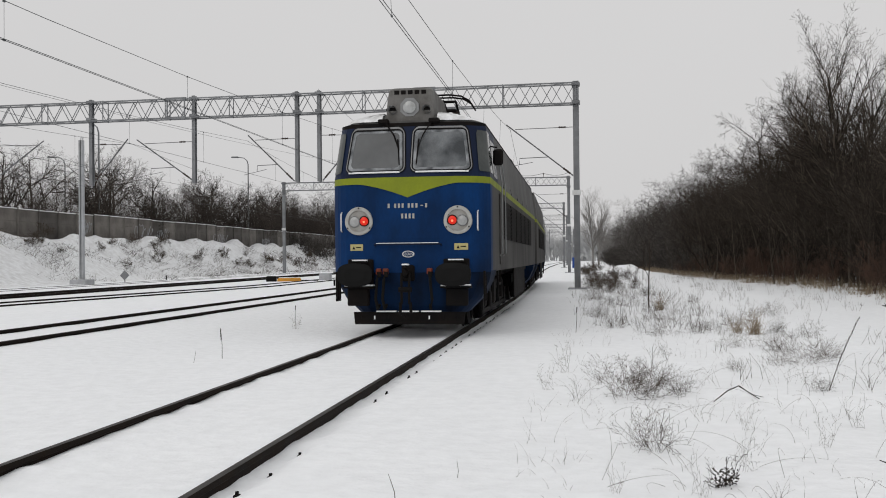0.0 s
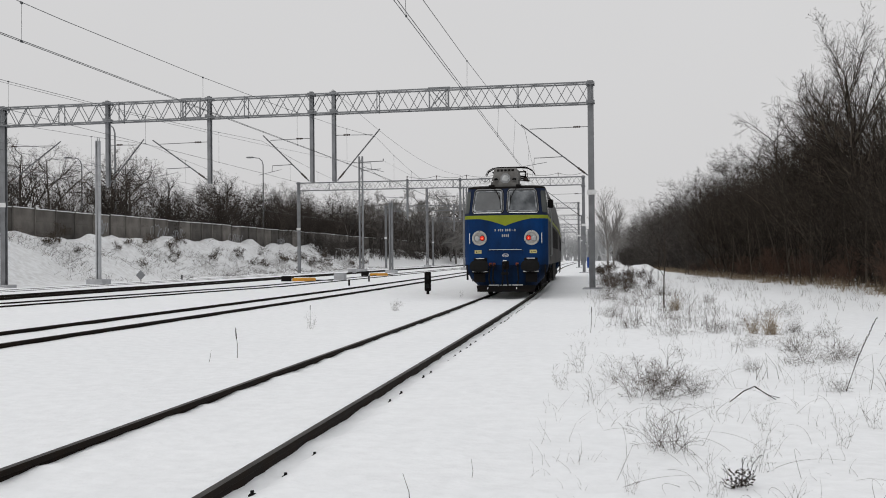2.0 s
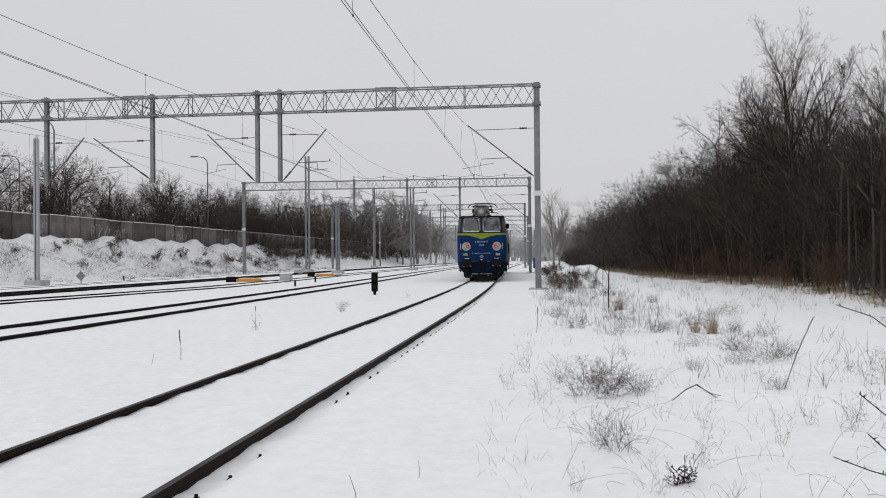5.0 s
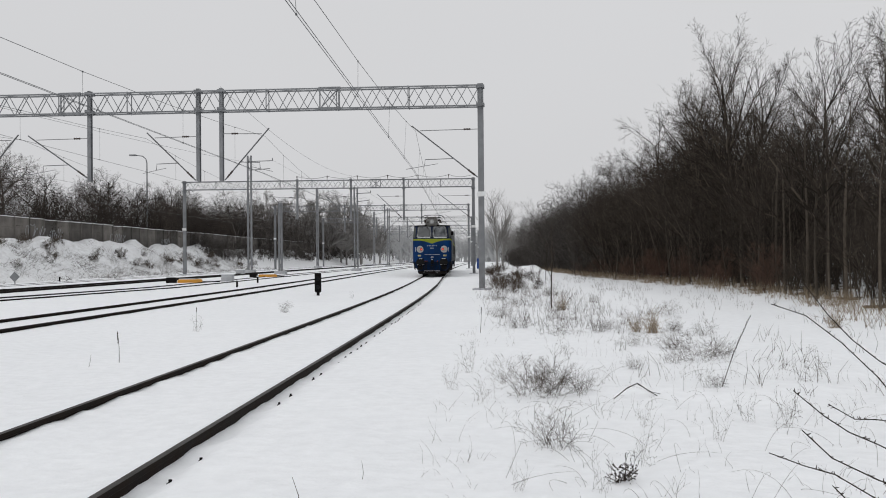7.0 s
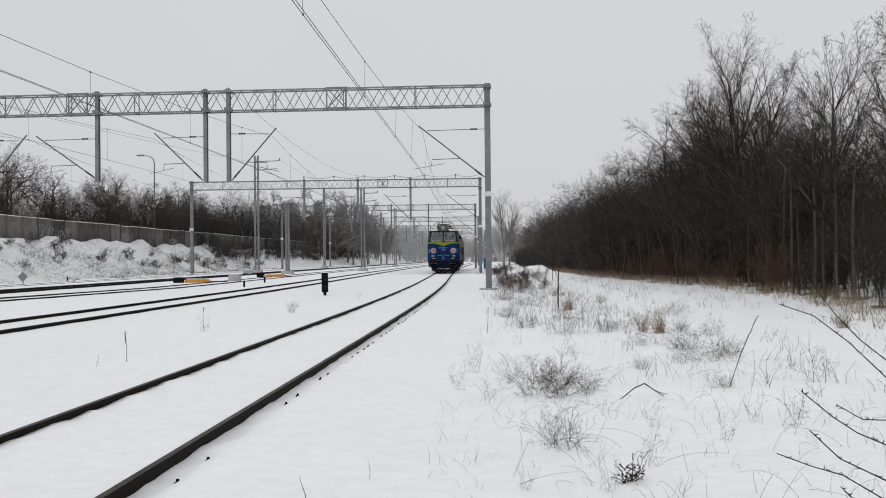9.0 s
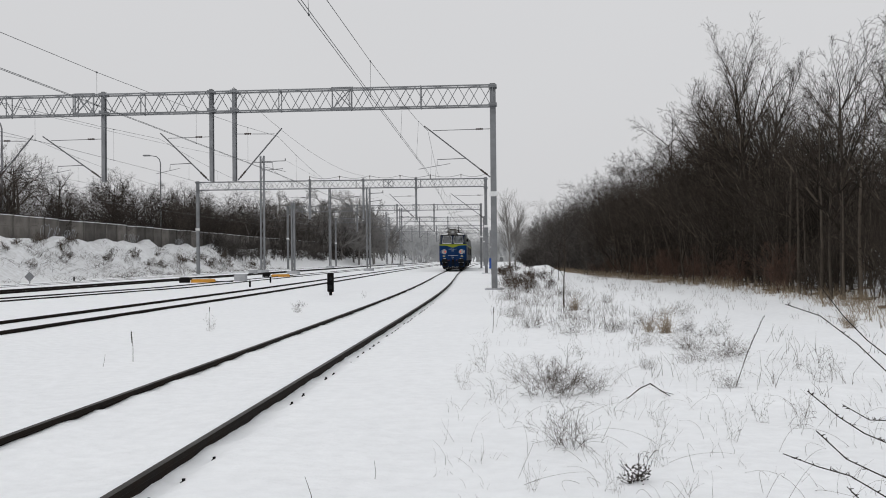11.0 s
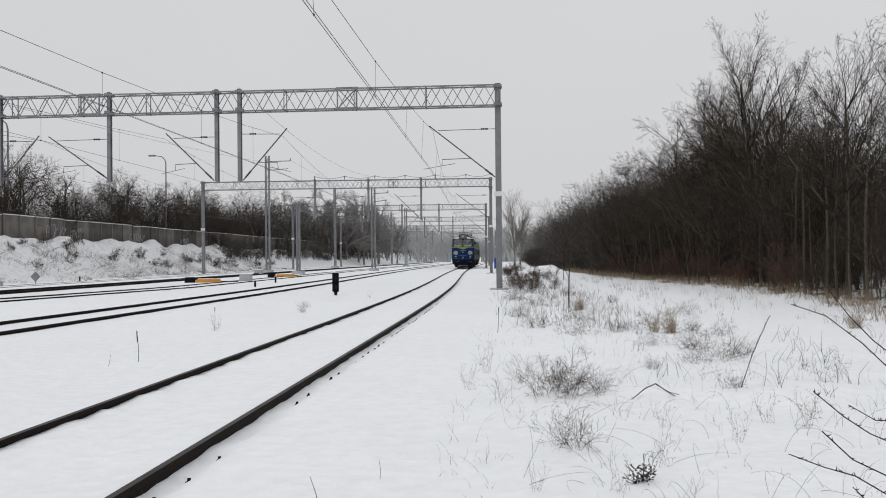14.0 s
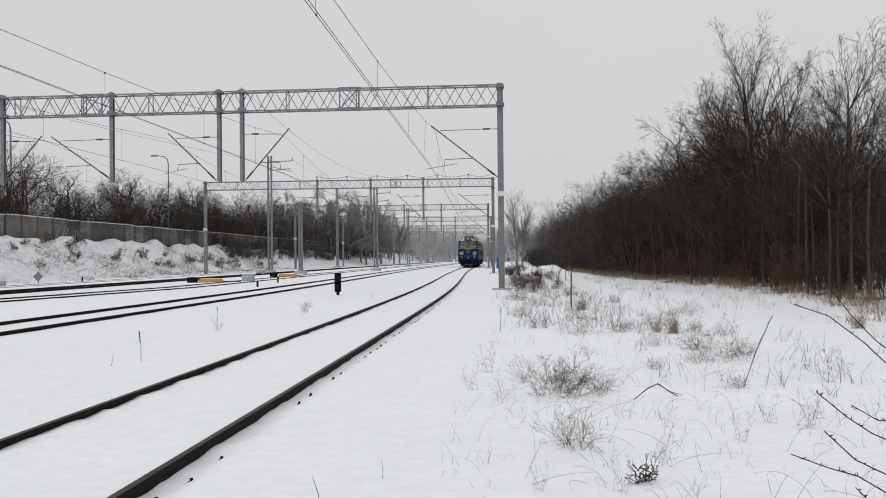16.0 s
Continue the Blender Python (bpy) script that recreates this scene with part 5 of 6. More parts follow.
# the tall bare trees at the wood's edge
rng = random.Random(11)
tall_a = wood_thing("bare_tree", "tall bare deciduous tree with fine upright twigs", "tree", tree_segs(3, 11.2, 0.16, TALL), BARK, TWIG, 0.85, 1, "bare trees of the wood")
tall_b = wood_thing("bare_tree", "tall bare deciduous tree with fine upright twigs", "tree", tree_segs(8, 10.2, 0.14, LEAN_TALL, (0.05, 0)), BARK, TWIG, 1.15, 1, "bare trees of the wood")
wide_a = wood_thing("bare_tree", "spreading bare tree with crooked dark limbs", "tree", tree_segs(21, 9.4, 0.15, WIDE), BARK, TWIG, 1.1, 1, "bare trees of the wood")
slim_a = wood_thing("bare_tree", "slender dark young tree with thin branches", "tree", tree_segs(5, 8.0, 0.085, LEAN_TALL), BARK, TWIG, 0.9, 1, "bare trees of the wood")
stand(tall_a, 10.9, 41.0, 20, 1.06, first=True)
stand(tall_b, 12.3, 42.0, 80, 1.02, first=True)
stand(wide_a, 10.6, 58.0, 200, 1.15, first=True)
stand(slim_a, 9.7, 27.0, 0, 1.0, first=True)
for src, x, y, turn, size in ((slim_a, 10.9, 25.5, 120, 1.0), (slim_a, 10.4, 29.5, 240, 0.95), (tall_b, 10.9, 47.5, 150, 0.98), (tall_a, 11.2, 51.0, 130, 0.95),
                              (wide_a, 12.5, 54.0, 30, 1.05), (wide_a, 12.4, 64.0, 100, 1.0), (tall_b, 14.2, 60.0, 220, 0.9), (slim_a, 10.2, 36.0, 300, 0.9),
                              (slim_a, 9.6, 48.0, 20, 0.95), (slim_a, 11.6, 21.5, 200, 0.95), (slim_a, 10.0, 23.2, 75, 0.85), (tall_b, 12.9, 38.5, 60, 0.86),
                              (slim_a, 12.8, 27.5, 160, 1.08), (tall_a, 13.5, 56.0, 300, 0.9), (slim_a, 10.6, 44.0, 130, 1.05), (wide_a, 9.4, 70.0, 60, 0.95), (tall_b, 9.2, 80.0, 20, 0.85), (wide_a, 8.6, 92.0, 140, 0.95), (wide_a, 8.4, 106.0, 250, 0.9)):
    stand(src, x, y, turn, size)

# thicket behind the edge
bush_a = wood_thing("thicket_bush", "dense dark leafless thicket shrub", "bush", bush_segs(31, 6.0, 8, 1.0, SHRUB), POLE_BARK, TWIG, 1.0, 1, "thicket at the wood's edge")
bush_b = wood_thing("thicket_bush", "dense dark leafless thicket shrub", "bush", bush_segs(32, 6.6, 7, 1.3, SHRUB), POLE_BARK, TWIG, 1.0, 1, "thicket at the wood's edge")
bush_c = wood_thing("thicket_bush", "low reddish leafless shrub at the wood's edge", "bush", bush_segs(33, 2.2, 9, 0.9, SHRUB), RED_TWIG, RED_TWIG, 1.2, 1, "thicket at the wood's edge")
stand(bush_a, 10.8, 33.5, 0, 0.9, first=True)
stand(bush_b, 11.5, 45.0, 0, 1.0, first=True)
stand(bush_c, 9.6, 32.0, 0, 0.8, first=True)
# shrub for 72 m and beyond, lightened by colour to stand for haze
bush_d = wood_thing("thicket_bush", "leafless thicket shrub further along, paled for haze", "bush", bush_segs(34, 6.4, 7, 1.2, SHRUB), MID_HAZE_TWIG, MID_HAZE_TWIG, 1.2, 1, "thicket at the wood's edge")
stand(bush_d, edge_x(76) + 1.2, 76.0, 0, 1.05, first=True)
y = 19.0
while y < 135:
    x0 = edge_x(y)
    for row, src in enumerate((bush_a, bush_b) if y > 31 else (bush_a,)):
        x = x0 + 0.9 + row * 2.4 + rng.uniform(-0.5, 0.8)
        low = 0.5 if y < 31 else 0.85 if y < 40 else 1.0
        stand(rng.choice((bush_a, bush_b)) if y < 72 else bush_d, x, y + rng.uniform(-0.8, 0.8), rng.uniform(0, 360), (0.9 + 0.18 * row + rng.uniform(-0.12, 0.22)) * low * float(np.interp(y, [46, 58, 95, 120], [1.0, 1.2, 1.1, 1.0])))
    if 34 < y < 75:
        stand(bush_c, x0 + rng.uniform(0.0, 0.7), y, rng.uniform(0, 360), rng.uniform(0.45, 0.85))
    y += 1.9 + y * 0.018


pole_a = wood_thing("young_tree", "thin straight grey-brown young tree at the wood's edge", "tree", tree_segs(71, 5.6, 0.05, [(9, 0.04, 12, 0.3, 36, 0.3, 0.35), (4, 0.12, 5, 0.5, 40, 0.25, 0.2), (2, 0.2, 0, 0, 0, 0, 0)]), POLE_BARK, TWIG, 1.0, 1, "young trees at the wood's edge")
pole_b = wood_thing("young_tree", "thin leaning grey-brown young tree at the wood's edge", "tree", tree_segs(72, 5.0, 0.04, [(9, 0.05, 10, 0.35, 36, 0.3, 0.3), (4, 0.12, 5, 0.5, 40, 0.25, 0.2), (2, 0.2, 0, 0, 0, 0, 0)], (0.25, 0.1)), POLE_BARK, TWIG, 1.0, 1, "young trees at the wood's edge")
stand(pole_a, 9.9, 38.0, 0, first=True)
stand(pole_b, 9.6, 43.0, 0, first=True)
for k in range(70):
    y = 18 + 62 * rng.random() ** 1.15
    stand(rng.choice((pole_a, pole_a, pole_b)), edge_x(y) + 0.2 + 2.8 * rng.random() ** 1.5, y, rng.uniform(0, 360), rng.uniform(0.6, 1.25))


undergrowth = wood_thing("undergrowth_bush", "tangled brown undergrowth among the trunks", "bush", bush_segs(73, 1.7, 12, 0.8, SHRUB), POLE_BARK, TWIG, 0.5, 1, "undergrowth of the wood")
stand(undergrowth, 9.9, 30.0, 0, first=True)
for k in range(44):
    y = 20 + 46 * rng.random()
    stand(undergrowth, edge_x(y) + 0.1 + 3.6 * rng.random() ** 1.3, y, rng.uniform(0, 360), rng.uniform(0.5, 1.3))


def thicket(name, label, variants, spots, mat_, thick=1.6):
    """Woods too dense to count, as one mesh."""
    vs, fs, k = [], [], 0
    for i, (x, y, size, turn) in enumerate(spots):
        v, f = variants[i % len(variants)]
        c, s = math.cos(turn), math.sin(turn)
        rot = np.array([[c, s, 0], [-s, c, 0], [0, 0, 1]])
        vs.append(v @ rot * size + np.array(at_ground(x, y)))
        fs.append(f + k)
        k += len(v)
    ob = new(name, raw_mesh(name, np.concatenate(vs), np.concatenate(fs), mat_))
    return tagged(ob, label, "woods", kind="stuff")


LEAN_SHRUB = [(4, 0.12, 7, 0.55, 38, 0.25, 0.15), (3, 0.18, 6, 0.52, 42, 0.18, 0.15), (2, 0.22, 4, 0.55, 42, 0.1, 0.2), (1, 0.25, 0, 0, 0, 0, 0)]
deep = [sticks(bush_segs(50 + k, 7.0, 6, 1.4, LEAN_SHRUB), 3, 1.35) for k in range(4)]
spots = []
for k in range(210):
    y = 16 + 120 * rng.random() ** 1.2
    x = edge_x(y) + (4.5 if y > 34 else 8.5) + 15 * rng.random() ** 1.3
    if y < 42 and k % 2:
        continue
    spots.append((x, y, rng.uniform(0.85, 1.25) * (0.6 if y < 36 else 0.8 if y < 46 else 1.0) * float(np.interp(y, [46, 58, 95, 120], [1.0, 1.16, 1.08, 1.0])), rng.uniform(0, 6.28)))
thicket("deep_woods", "dense dark leafless wood behind its edge", deep, [q for q in spots if q[1] < 78], TWIG)
# same wood from 78 m on, in the twig colour paled for haze
thicket("hazy_woods", "grey-brown leafless wood along the line", deep, [q for q in spots if q[1] >= 78], MID_HAZE_TWIG)
far = [sticks(bush_segs(60 + k, 9.0, 5, 2.0, LEAN_SHRUB), 3, 1.9) for k in range(3)]
spots = []
for k in range(150):
    y = 125 + 150 * rng.random()
    spots.append((edge_x(y) + 1 + 26 * rng.random(), y, rng.uniform(0.8, 1.15), rng.uniform(0, 6.28)))
# far twig colour carries the haze here
thicket("far_woods_east", "distant leafless wood, greyed to stand for haze", far, spots, FAR_TWIG)
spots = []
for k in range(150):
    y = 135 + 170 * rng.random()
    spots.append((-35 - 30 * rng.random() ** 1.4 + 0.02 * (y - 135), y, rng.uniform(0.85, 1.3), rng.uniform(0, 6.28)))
# nearer part in the mid-distance haze colour, the rest in the far one
thicket("middle_woods_west", "brown leafless wood beyond the fence", far, [(x, y, q * 0.95, a) for x, y, q, a in spots if y < 200], MID_HAZE_TWIG)
thicket("far_woods_west", "distant leafless wood beyond the fence, greyed for haze", far, [q for q in spots if q[1] >= 200], FAR_TWIG)

# both brush strips take the twig colour with haze painted in
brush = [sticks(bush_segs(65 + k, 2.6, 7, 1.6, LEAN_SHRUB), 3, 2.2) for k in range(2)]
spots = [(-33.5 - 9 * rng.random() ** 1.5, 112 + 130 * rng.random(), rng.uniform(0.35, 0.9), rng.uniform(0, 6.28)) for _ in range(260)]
thicket("brush_west", "low grey-brown brush below the distant wood", brush, spots, MID_HAZE_TWIG)
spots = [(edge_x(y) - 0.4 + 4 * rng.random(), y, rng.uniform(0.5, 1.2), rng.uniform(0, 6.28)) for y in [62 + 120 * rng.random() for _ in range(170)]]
thicket("brush_east", "low brown brush along the distant wood's edge", brush, spots, MID_HAZE_TWIG)
# horizon woods, with haze painted in as a very pale twig colour
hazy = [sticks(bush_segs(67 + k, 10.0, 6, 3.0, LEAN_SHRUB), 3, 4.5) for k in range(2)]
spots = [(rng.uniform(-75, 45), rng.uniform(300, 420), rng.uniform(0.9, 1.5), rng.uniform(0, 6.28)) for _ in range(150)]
thicket("horizon_woods", "woods on the horizon, twigs paled to stand for haze", hazy, spots, HAZY_TWIG)

# leaf litter and dry grass under the wood's edge
def litter_strip():
    s, rg = Shape(), random.Random(77)
    rows = []
    for i in range(150):
        y = 15 + i * 0.75
        x = edge_x(y)
        row = []
        for j in range(8):
            u = x + 0.1 + j * 0.42 + 0.5 * math.sin(i * 0.9 + j) + rg.uniform(-0.2, 0.2)
            row.append(at_ground(u, y, -0.03 + (0.05 if 0 < j < 7 else -0.1) + rg.uniform(-0.09, 0.02)))
        rows.append(row)
    s.loft(rows, False)
    return tagged(new("leaf_litter", s.mesh("leaf_litter", LITTER, smooth=True)), "brown leaf litter showing through thin snow under the trees", "leaf litter", kind="stuff")


litter_strip()


def blades(name, label, spots, mat_, h, r=0.004, lean=0.5, count=18, wide=0.25, kinks=2, seed=1):
    """Dry stems in tufts, joined."""
    rg, segs = random.Random(seed), []
    for x, y, size in spots:
        for k in range(count):
            a, q = rg.uniform(0, 6.28), wide * size * math.sqrt(rg.random())
            p = Vector(at_ground(x + q * math.cos(a), y + q * math.sin(a), -0.03))
            d = Vector((lean * rg.uniform(-1, 1), lean * rg.uniform(-1, 1), 1)).normalized()
            l = h * size * rg.uniform(0.5, 1.1) / kinks
            rr = r
            for j in range(kinks):
                b = p + d * l
                segs.append((p, b, rr, rr * 0.6, 0))
                rr *= 0.6
                p, d = b, (d + Vector((rg.uniform(-0.5, 0.5), rg.uniform(-0.5, 0.5), -0.25 * rg.random()))).normalized()
    ob = new(name, stick_mesh(name, segs, mat_))
    return tagged(ob, label, "dry grass", kind="stuff")


spots = [(edge_x(y) + rng.uniform(-0.9, 0.9), y, rng.uniform(0.6, 1.2)) for y in [16 + 75 * rng.random() for _ in range(400)]]
blades("edge_grass", "pale dry grass along the wood's edge", spots, STRAW, 0.5, 0.006, 0.7, 14, 0.4, 2, 3)
spots = [(rng.uniform(1.5, 8.0), rng.uniform(9, 60), rng.uniform(0.3, 0.8)) for _ in range(260)]
blades("verge_grass", "sparse dry grass poking through the snow", spots, WEED, 0.5, 0.0035, 0.5, 5, 0.3, 2, 4)
spots = [(-28.8 - 6.0 * rng.random() ** 0.7, rng.uniform(45, 125), rng.uniform(0.4, 1.2)) for _ in range(900)]
spots = [q for q in spots if noise.noise((q[0] * 0.25, q[1] * 0.16, 3.0)) > -0.08]
blades("bank_debris", "dark fallen twigs scattered on the bank", [(q[0], q[1] + 0.7, q[2]) for q in spots[::2]], SEED, 0.9, 0.013, 2.6, 6, 0.9, 3, 6)
blades("bank_grass", "dry grass and twigs on the snowy bank", spots, WEED, 0.5, 0.008, 1.4, 8, 0.6, 2, 5)


spots = [(-0.4 + 4.6 * rng.random(), rng.uniform(4.8, 18), rng.uniform(0.4, 1.0)) for _ in range(190)]
blades("near_stubble", "thin curved dry stems in the near snow", spots, WEED, 0.30, 0.0016, 0.7, 4, 0.25, 3, 8)
spots = [(-0.2 + 3.2 * rng.random(), rng.uniform(18, 42), rng.uniform(0.5, 1.2)) for _ in range(200)]
blades("far_stubble", "dry stems in the snow beside the track", spots, WEED, 0.42, 0.003, 0.6, 5, 0.35, 2, 9)


# single weeds in the foreground
def weed(seed, h, stems, spread, branch=4, r=0.0016, lean=0.7, wander=0.16):
    """Fine stems that fan out of one root, each with a few thinner shoots."""
    rg, segs = random.Random(seed), []
    rule = [(8, wander, branch, 0.5, 44, -0.12, 0.15), (6, wander * 1.3, 2, 0.55, 46, -0.16, 0.2), (4, wander * 1.4, 0, 0, 0, -0.2, 0)]
    for k in range(stems):
        a, q = rg.uniform(0, 6.28), spread * math.sqrt(rg.random())
        d = Vector((lean * rg.uniform(-1, 1), lean * rg.uniform(-1, 1), 1)).normalized()
        grow(rg, segs, Vector((q * math.cos(a), q * math.sin(a), -0.04)), d, h * rg.uniform(0.35, 1.1), r, 0, rule)
    return [(a, b, min(ra, r), max(0.0008, min(rb, r * 0.9)), lv) for a, b, ra, rb, lv in to_height(segs, h)]


def weed_clump(label, segs, mat_=None):
    ob = thing("dry_weed", label, "weed", group="dry weeds in the snow")
    tagged(part("stem_tangle", stick_mesh("stem_tangle", segs, mat_ or WEED), mat_ or WEED, ob), kind="stuff")
    return ob


weeds = [weed_clump("thin branching dry weed clump in the snow", weed(70 + k, 0.40, n, sp, br, 0.0011, le)) for k, (n, sp, br, le) in enumerate(((34, 0.20, 5, 0.8), (30, 0.16, 4, 0.9), (32, 0.36, 4, 0.9), (8, 0.12, 2, 0.6)))]
first_weeds = [(0.50, 9.5), (0.49, 6.9), (2.55, 12.3), (-0.2, 11.4)]
for ob, (x, y), size in zip(weeds, first_weeds, (1.35, 0.92, 0.8, 0.95)):
    stand(ob, x, y, 0, size, first=True)
for k, x, y, size in ((0, 0.72, 10.1, 0.9), (2, 0.3, 10.6, 0.8), (1, 0.95, 9.6, 0.8), (3, 2.2, 9.4, 0.7), (1, 2.3, 9.45, 0.45), (2, 2.95, 12.7, 0.8), (1, 3.25, 13.1, 0.8), (0, 2.7, 13.6, 0.8), (2, 2.3, 14.4, 0.8), (1, 1.75, 11.3, 0.5), (3, 3.4, 10.1, 1.0), (3, 3.6, 10.4, 0.9), (3, 2.3, 7.5, 0.8), (3, 2.15, 7.7, 0.7),
                      (2, 1.2, 16.5, 0.9), (0, 0.6, 18.5, 1.0), (2, 1.6, 20, 1.1), (1, 0.3, 22, 1.0), (2, 0.9, 26, 1.3), (0, 0.4, 30, 1.4), (2, 0.9, 36, 1.5), (2, 0.5, 41, 1.6), (0, 0.6, 44, 1.6), (2, 0.4, 48, 1.6), (1, 1.4, 40, 1.5),
                      (2, 1.6, 50, 1.7), (0, 2.2, 33, 1.2), (1, 3.2, 28, 1.0), (3, 1.05, 6.2, 0.6), (3, 1.3, 7.6, 0.6), (3, 0.15, 5.6, 0.5), (3, 0.62, 5.5, 0.6), (3, 1.65, 6.9, 0.6), (1, -5.9, 27.0, 0.6), (1, -5.4, 24.5, 0.5), (3, -5.83, 18.2, 0.9), (3, -4.9, 33, 0.7),
                      (3, 2.6, 8.0, 0.6), (2, 2.4, 17.9, 0.8), (2, 3.6, 16.2, 0.8), (0, 3.4, 17.4, 0.8), (1, 2.0, 16.9, 0.9), (3, -0.35, 10.0, 0.8), (3, -0.1, 9.2, 0.6), (3, 1.0, 12.8, 0.7), (1, 3.0, 19.0, 1.0), (2, 3.9, 21.0, 1.0)):
    stand(weeds[k], x, y, rng.uniform(0, 360), size)

straw_tuft = weed_clump("pale tuft of dry grass bent by the wind", weed(90, 0.46, 80, 0.13, 0, 0.0020, 0.5, 0.06), STRAW)
stand(straw_tuft, 2.95, 16.9, 0, 1.1, first=True)
stand(straw_tuft, 2.72, 17.2, 100, 0.8)
stand(straw_tuft, 1.9, 24.0, 30, 1.0)
stand(straw_tuft, 6.4, 17.5, 60, 1.0)


def arching_stems():
    """Long thin dry stems bowed over the snow."""
    rg, segs = random.Random(57), []
    for k in range(95):
        y = 4.9 + 7.5 * rg.random() ** 1.3
        x = -0.15 + (1.5 + 0.22 * y) * rg.random() ** 0.9
        a, l, up = rg.uniform(0, 6.28), rg.uniform(0.15, 0.5), rg.uniform(0.08, 0.34)
        p0, n = Vector(at_ground(x, y, -0.01)), 7
        for j in range(n):
            q = [p0 + Vector((math.cos(a + 0.5 * t) * l * t, math.sin(a + 0.5 * t) * l * t, up * (1.9 * t - 1.25 * t * t))) for t in (j / n, (j + 1) / n)]
            segs.append((q[0], q[1], 0.0013 - 0.0007 * j / n, 0.0012 - 0.0007 * j / n, 0))
    return tagged(new("arching_stems", stick_mesh("arching_stems", segs, WEED)), "long thin dry stems bowed over the snow", "dry grass", kind="stuff")


arching_stems()


def seed_stalk(x, y, h, lean, thick=0.005, head=0.0):
    ob = thing("dry_stalk", "single dry stalk standing in the snow", "stalk", pose(*at_ground(x, y, -0.03)), "dry stalks")
    tip = (lean * h, 0, h)
    part("stem", Shape().tube([(0, 0, 0), (lean * h * 0.4 + 0.01, 0, h * 0.5), tip], [thick, thick * 0.8, thick * 0.5], 5), WEED, ob)
    if head:
        s, rg = Shape(), random.Random(int(x * 100 + y))
        for k in range(26):
            t = 1 - head * k / 26
            c = (lean * h * (t ** 1.2) + rg.uniform(-0.006, 0.006), rg.uniform(-0.006, 0.006), h * t)
            s.tube([(c[0], c[1], c[2] - 0.012), c, (c[0], c[1], c[2] + 0.012)], [0.0015, 0.0045, 0.001], 5)
        part("seed_head", s, SEED, ob, "dark seed head")


seed_stalk(-1.08, 5.25, 0.21, -0.2, 0.0028)
seed_stalk(-0.82, 5.95, 0.15, 0.0, 0.002)
seed_stalk(2.34, 9.5, 0.74, 0.40, 0.0045, 0.65)
seed_stalk(-5.15, 12.75, 0.46, -0.05, 0.005, 0.35)
seed_stalk(-5.35, 12.2, 0.2, 0.2, 0.003)
seed_stalk(-5.83, 18.3, 0.5, 0.03, 0.004, 0.15)
seed_stalk(-0.15, 17.5, 0.5, 0.05, 0.006, 0.2)


def dead_plant(x, y):
    ob = thing("withered_plant", "withered dark brown plant head in the snow", "weed", pose(*at_ground(x, y)))
    rg, s = random.Random(6), Shape()
    segs = weed(91, 0.2, 10, 0.03, 5, 0.0018)
    part("stem_tangle", stick_mesh("stem_tangle", segs, SEED), SEED, ob)
    for k in range(60):
        a, q = rg.uniform(0, 6.28), 0.085 * rg.random() ** 0.6
        c = Vector((q * math.cos(a), q * math.sin(a), rg.uniform(0.0, 0.10)))
        d = Vector((rg.uniform(-1, 1), rg.uniform(-1, 1), rg.uniform(-0.6, 0.8))) * 0.014
        s.tube([c - d, c, c + d], [0.001, 0.005, 0.001], 5)
    part("withered_leaves", s, SEED, ob, "curled dark leaves")


dead_plant(0.82, 5.75)


def bent_twig(x, y):
    ob = thing("bent_twig", "thin dark twig bent to an arch in the snow", "twig", pose(*at_ground(x, y)))
    part("stem", Shape().tube([(-0.24, 0, -0.02), (-0.1, 0.02, 0.09), (0.0, 0, 0.14), (0.1, -0.02, 0.07), (0.25, 0, -0.02)], [0.004, 0.006, 0.006, 0.005, 0.004], 6), SEED, ob)
    part("side_shoot", Shape().tube([(0.0, 0, 0.13), (0.14, 0.04, 0.05), (0.26, 0.05, 0.02)], 0.003, 5), SEED, ob)


bent_twig(1.45, 9.15)


# thorny runner that hangs into view beside the camera
def bramble(points, seed):
    ob = thing("bramble_runner", "dark thorny bramble runner arching over the snow", "bramble", group="bramble runners")
    rg = random.Random(seed)
    s = Shape().tube(points, [0.0012 + 0.0010 * i / (len(points) - 1) for i in range(len(points))], 6)
    part("runner", s, SEED, ob)
    th = Shape()
    for a, b in zip(points, points[1:]):
        a, b = Vector(a), Vector(b)
        for k in range(5):
            p = a.lerp(b, rg.random())
            d = Vector((rg.uniform(-1, 1), rg.uniform(-1, 1), rg.uniform(-0.4, 1))).normalized() * 0.010
            th.tube([p, p + d], [0.0018, 0.0005], 4)
    tagged(part("thorn_cover", th, SEED, ob), kind="stuff")


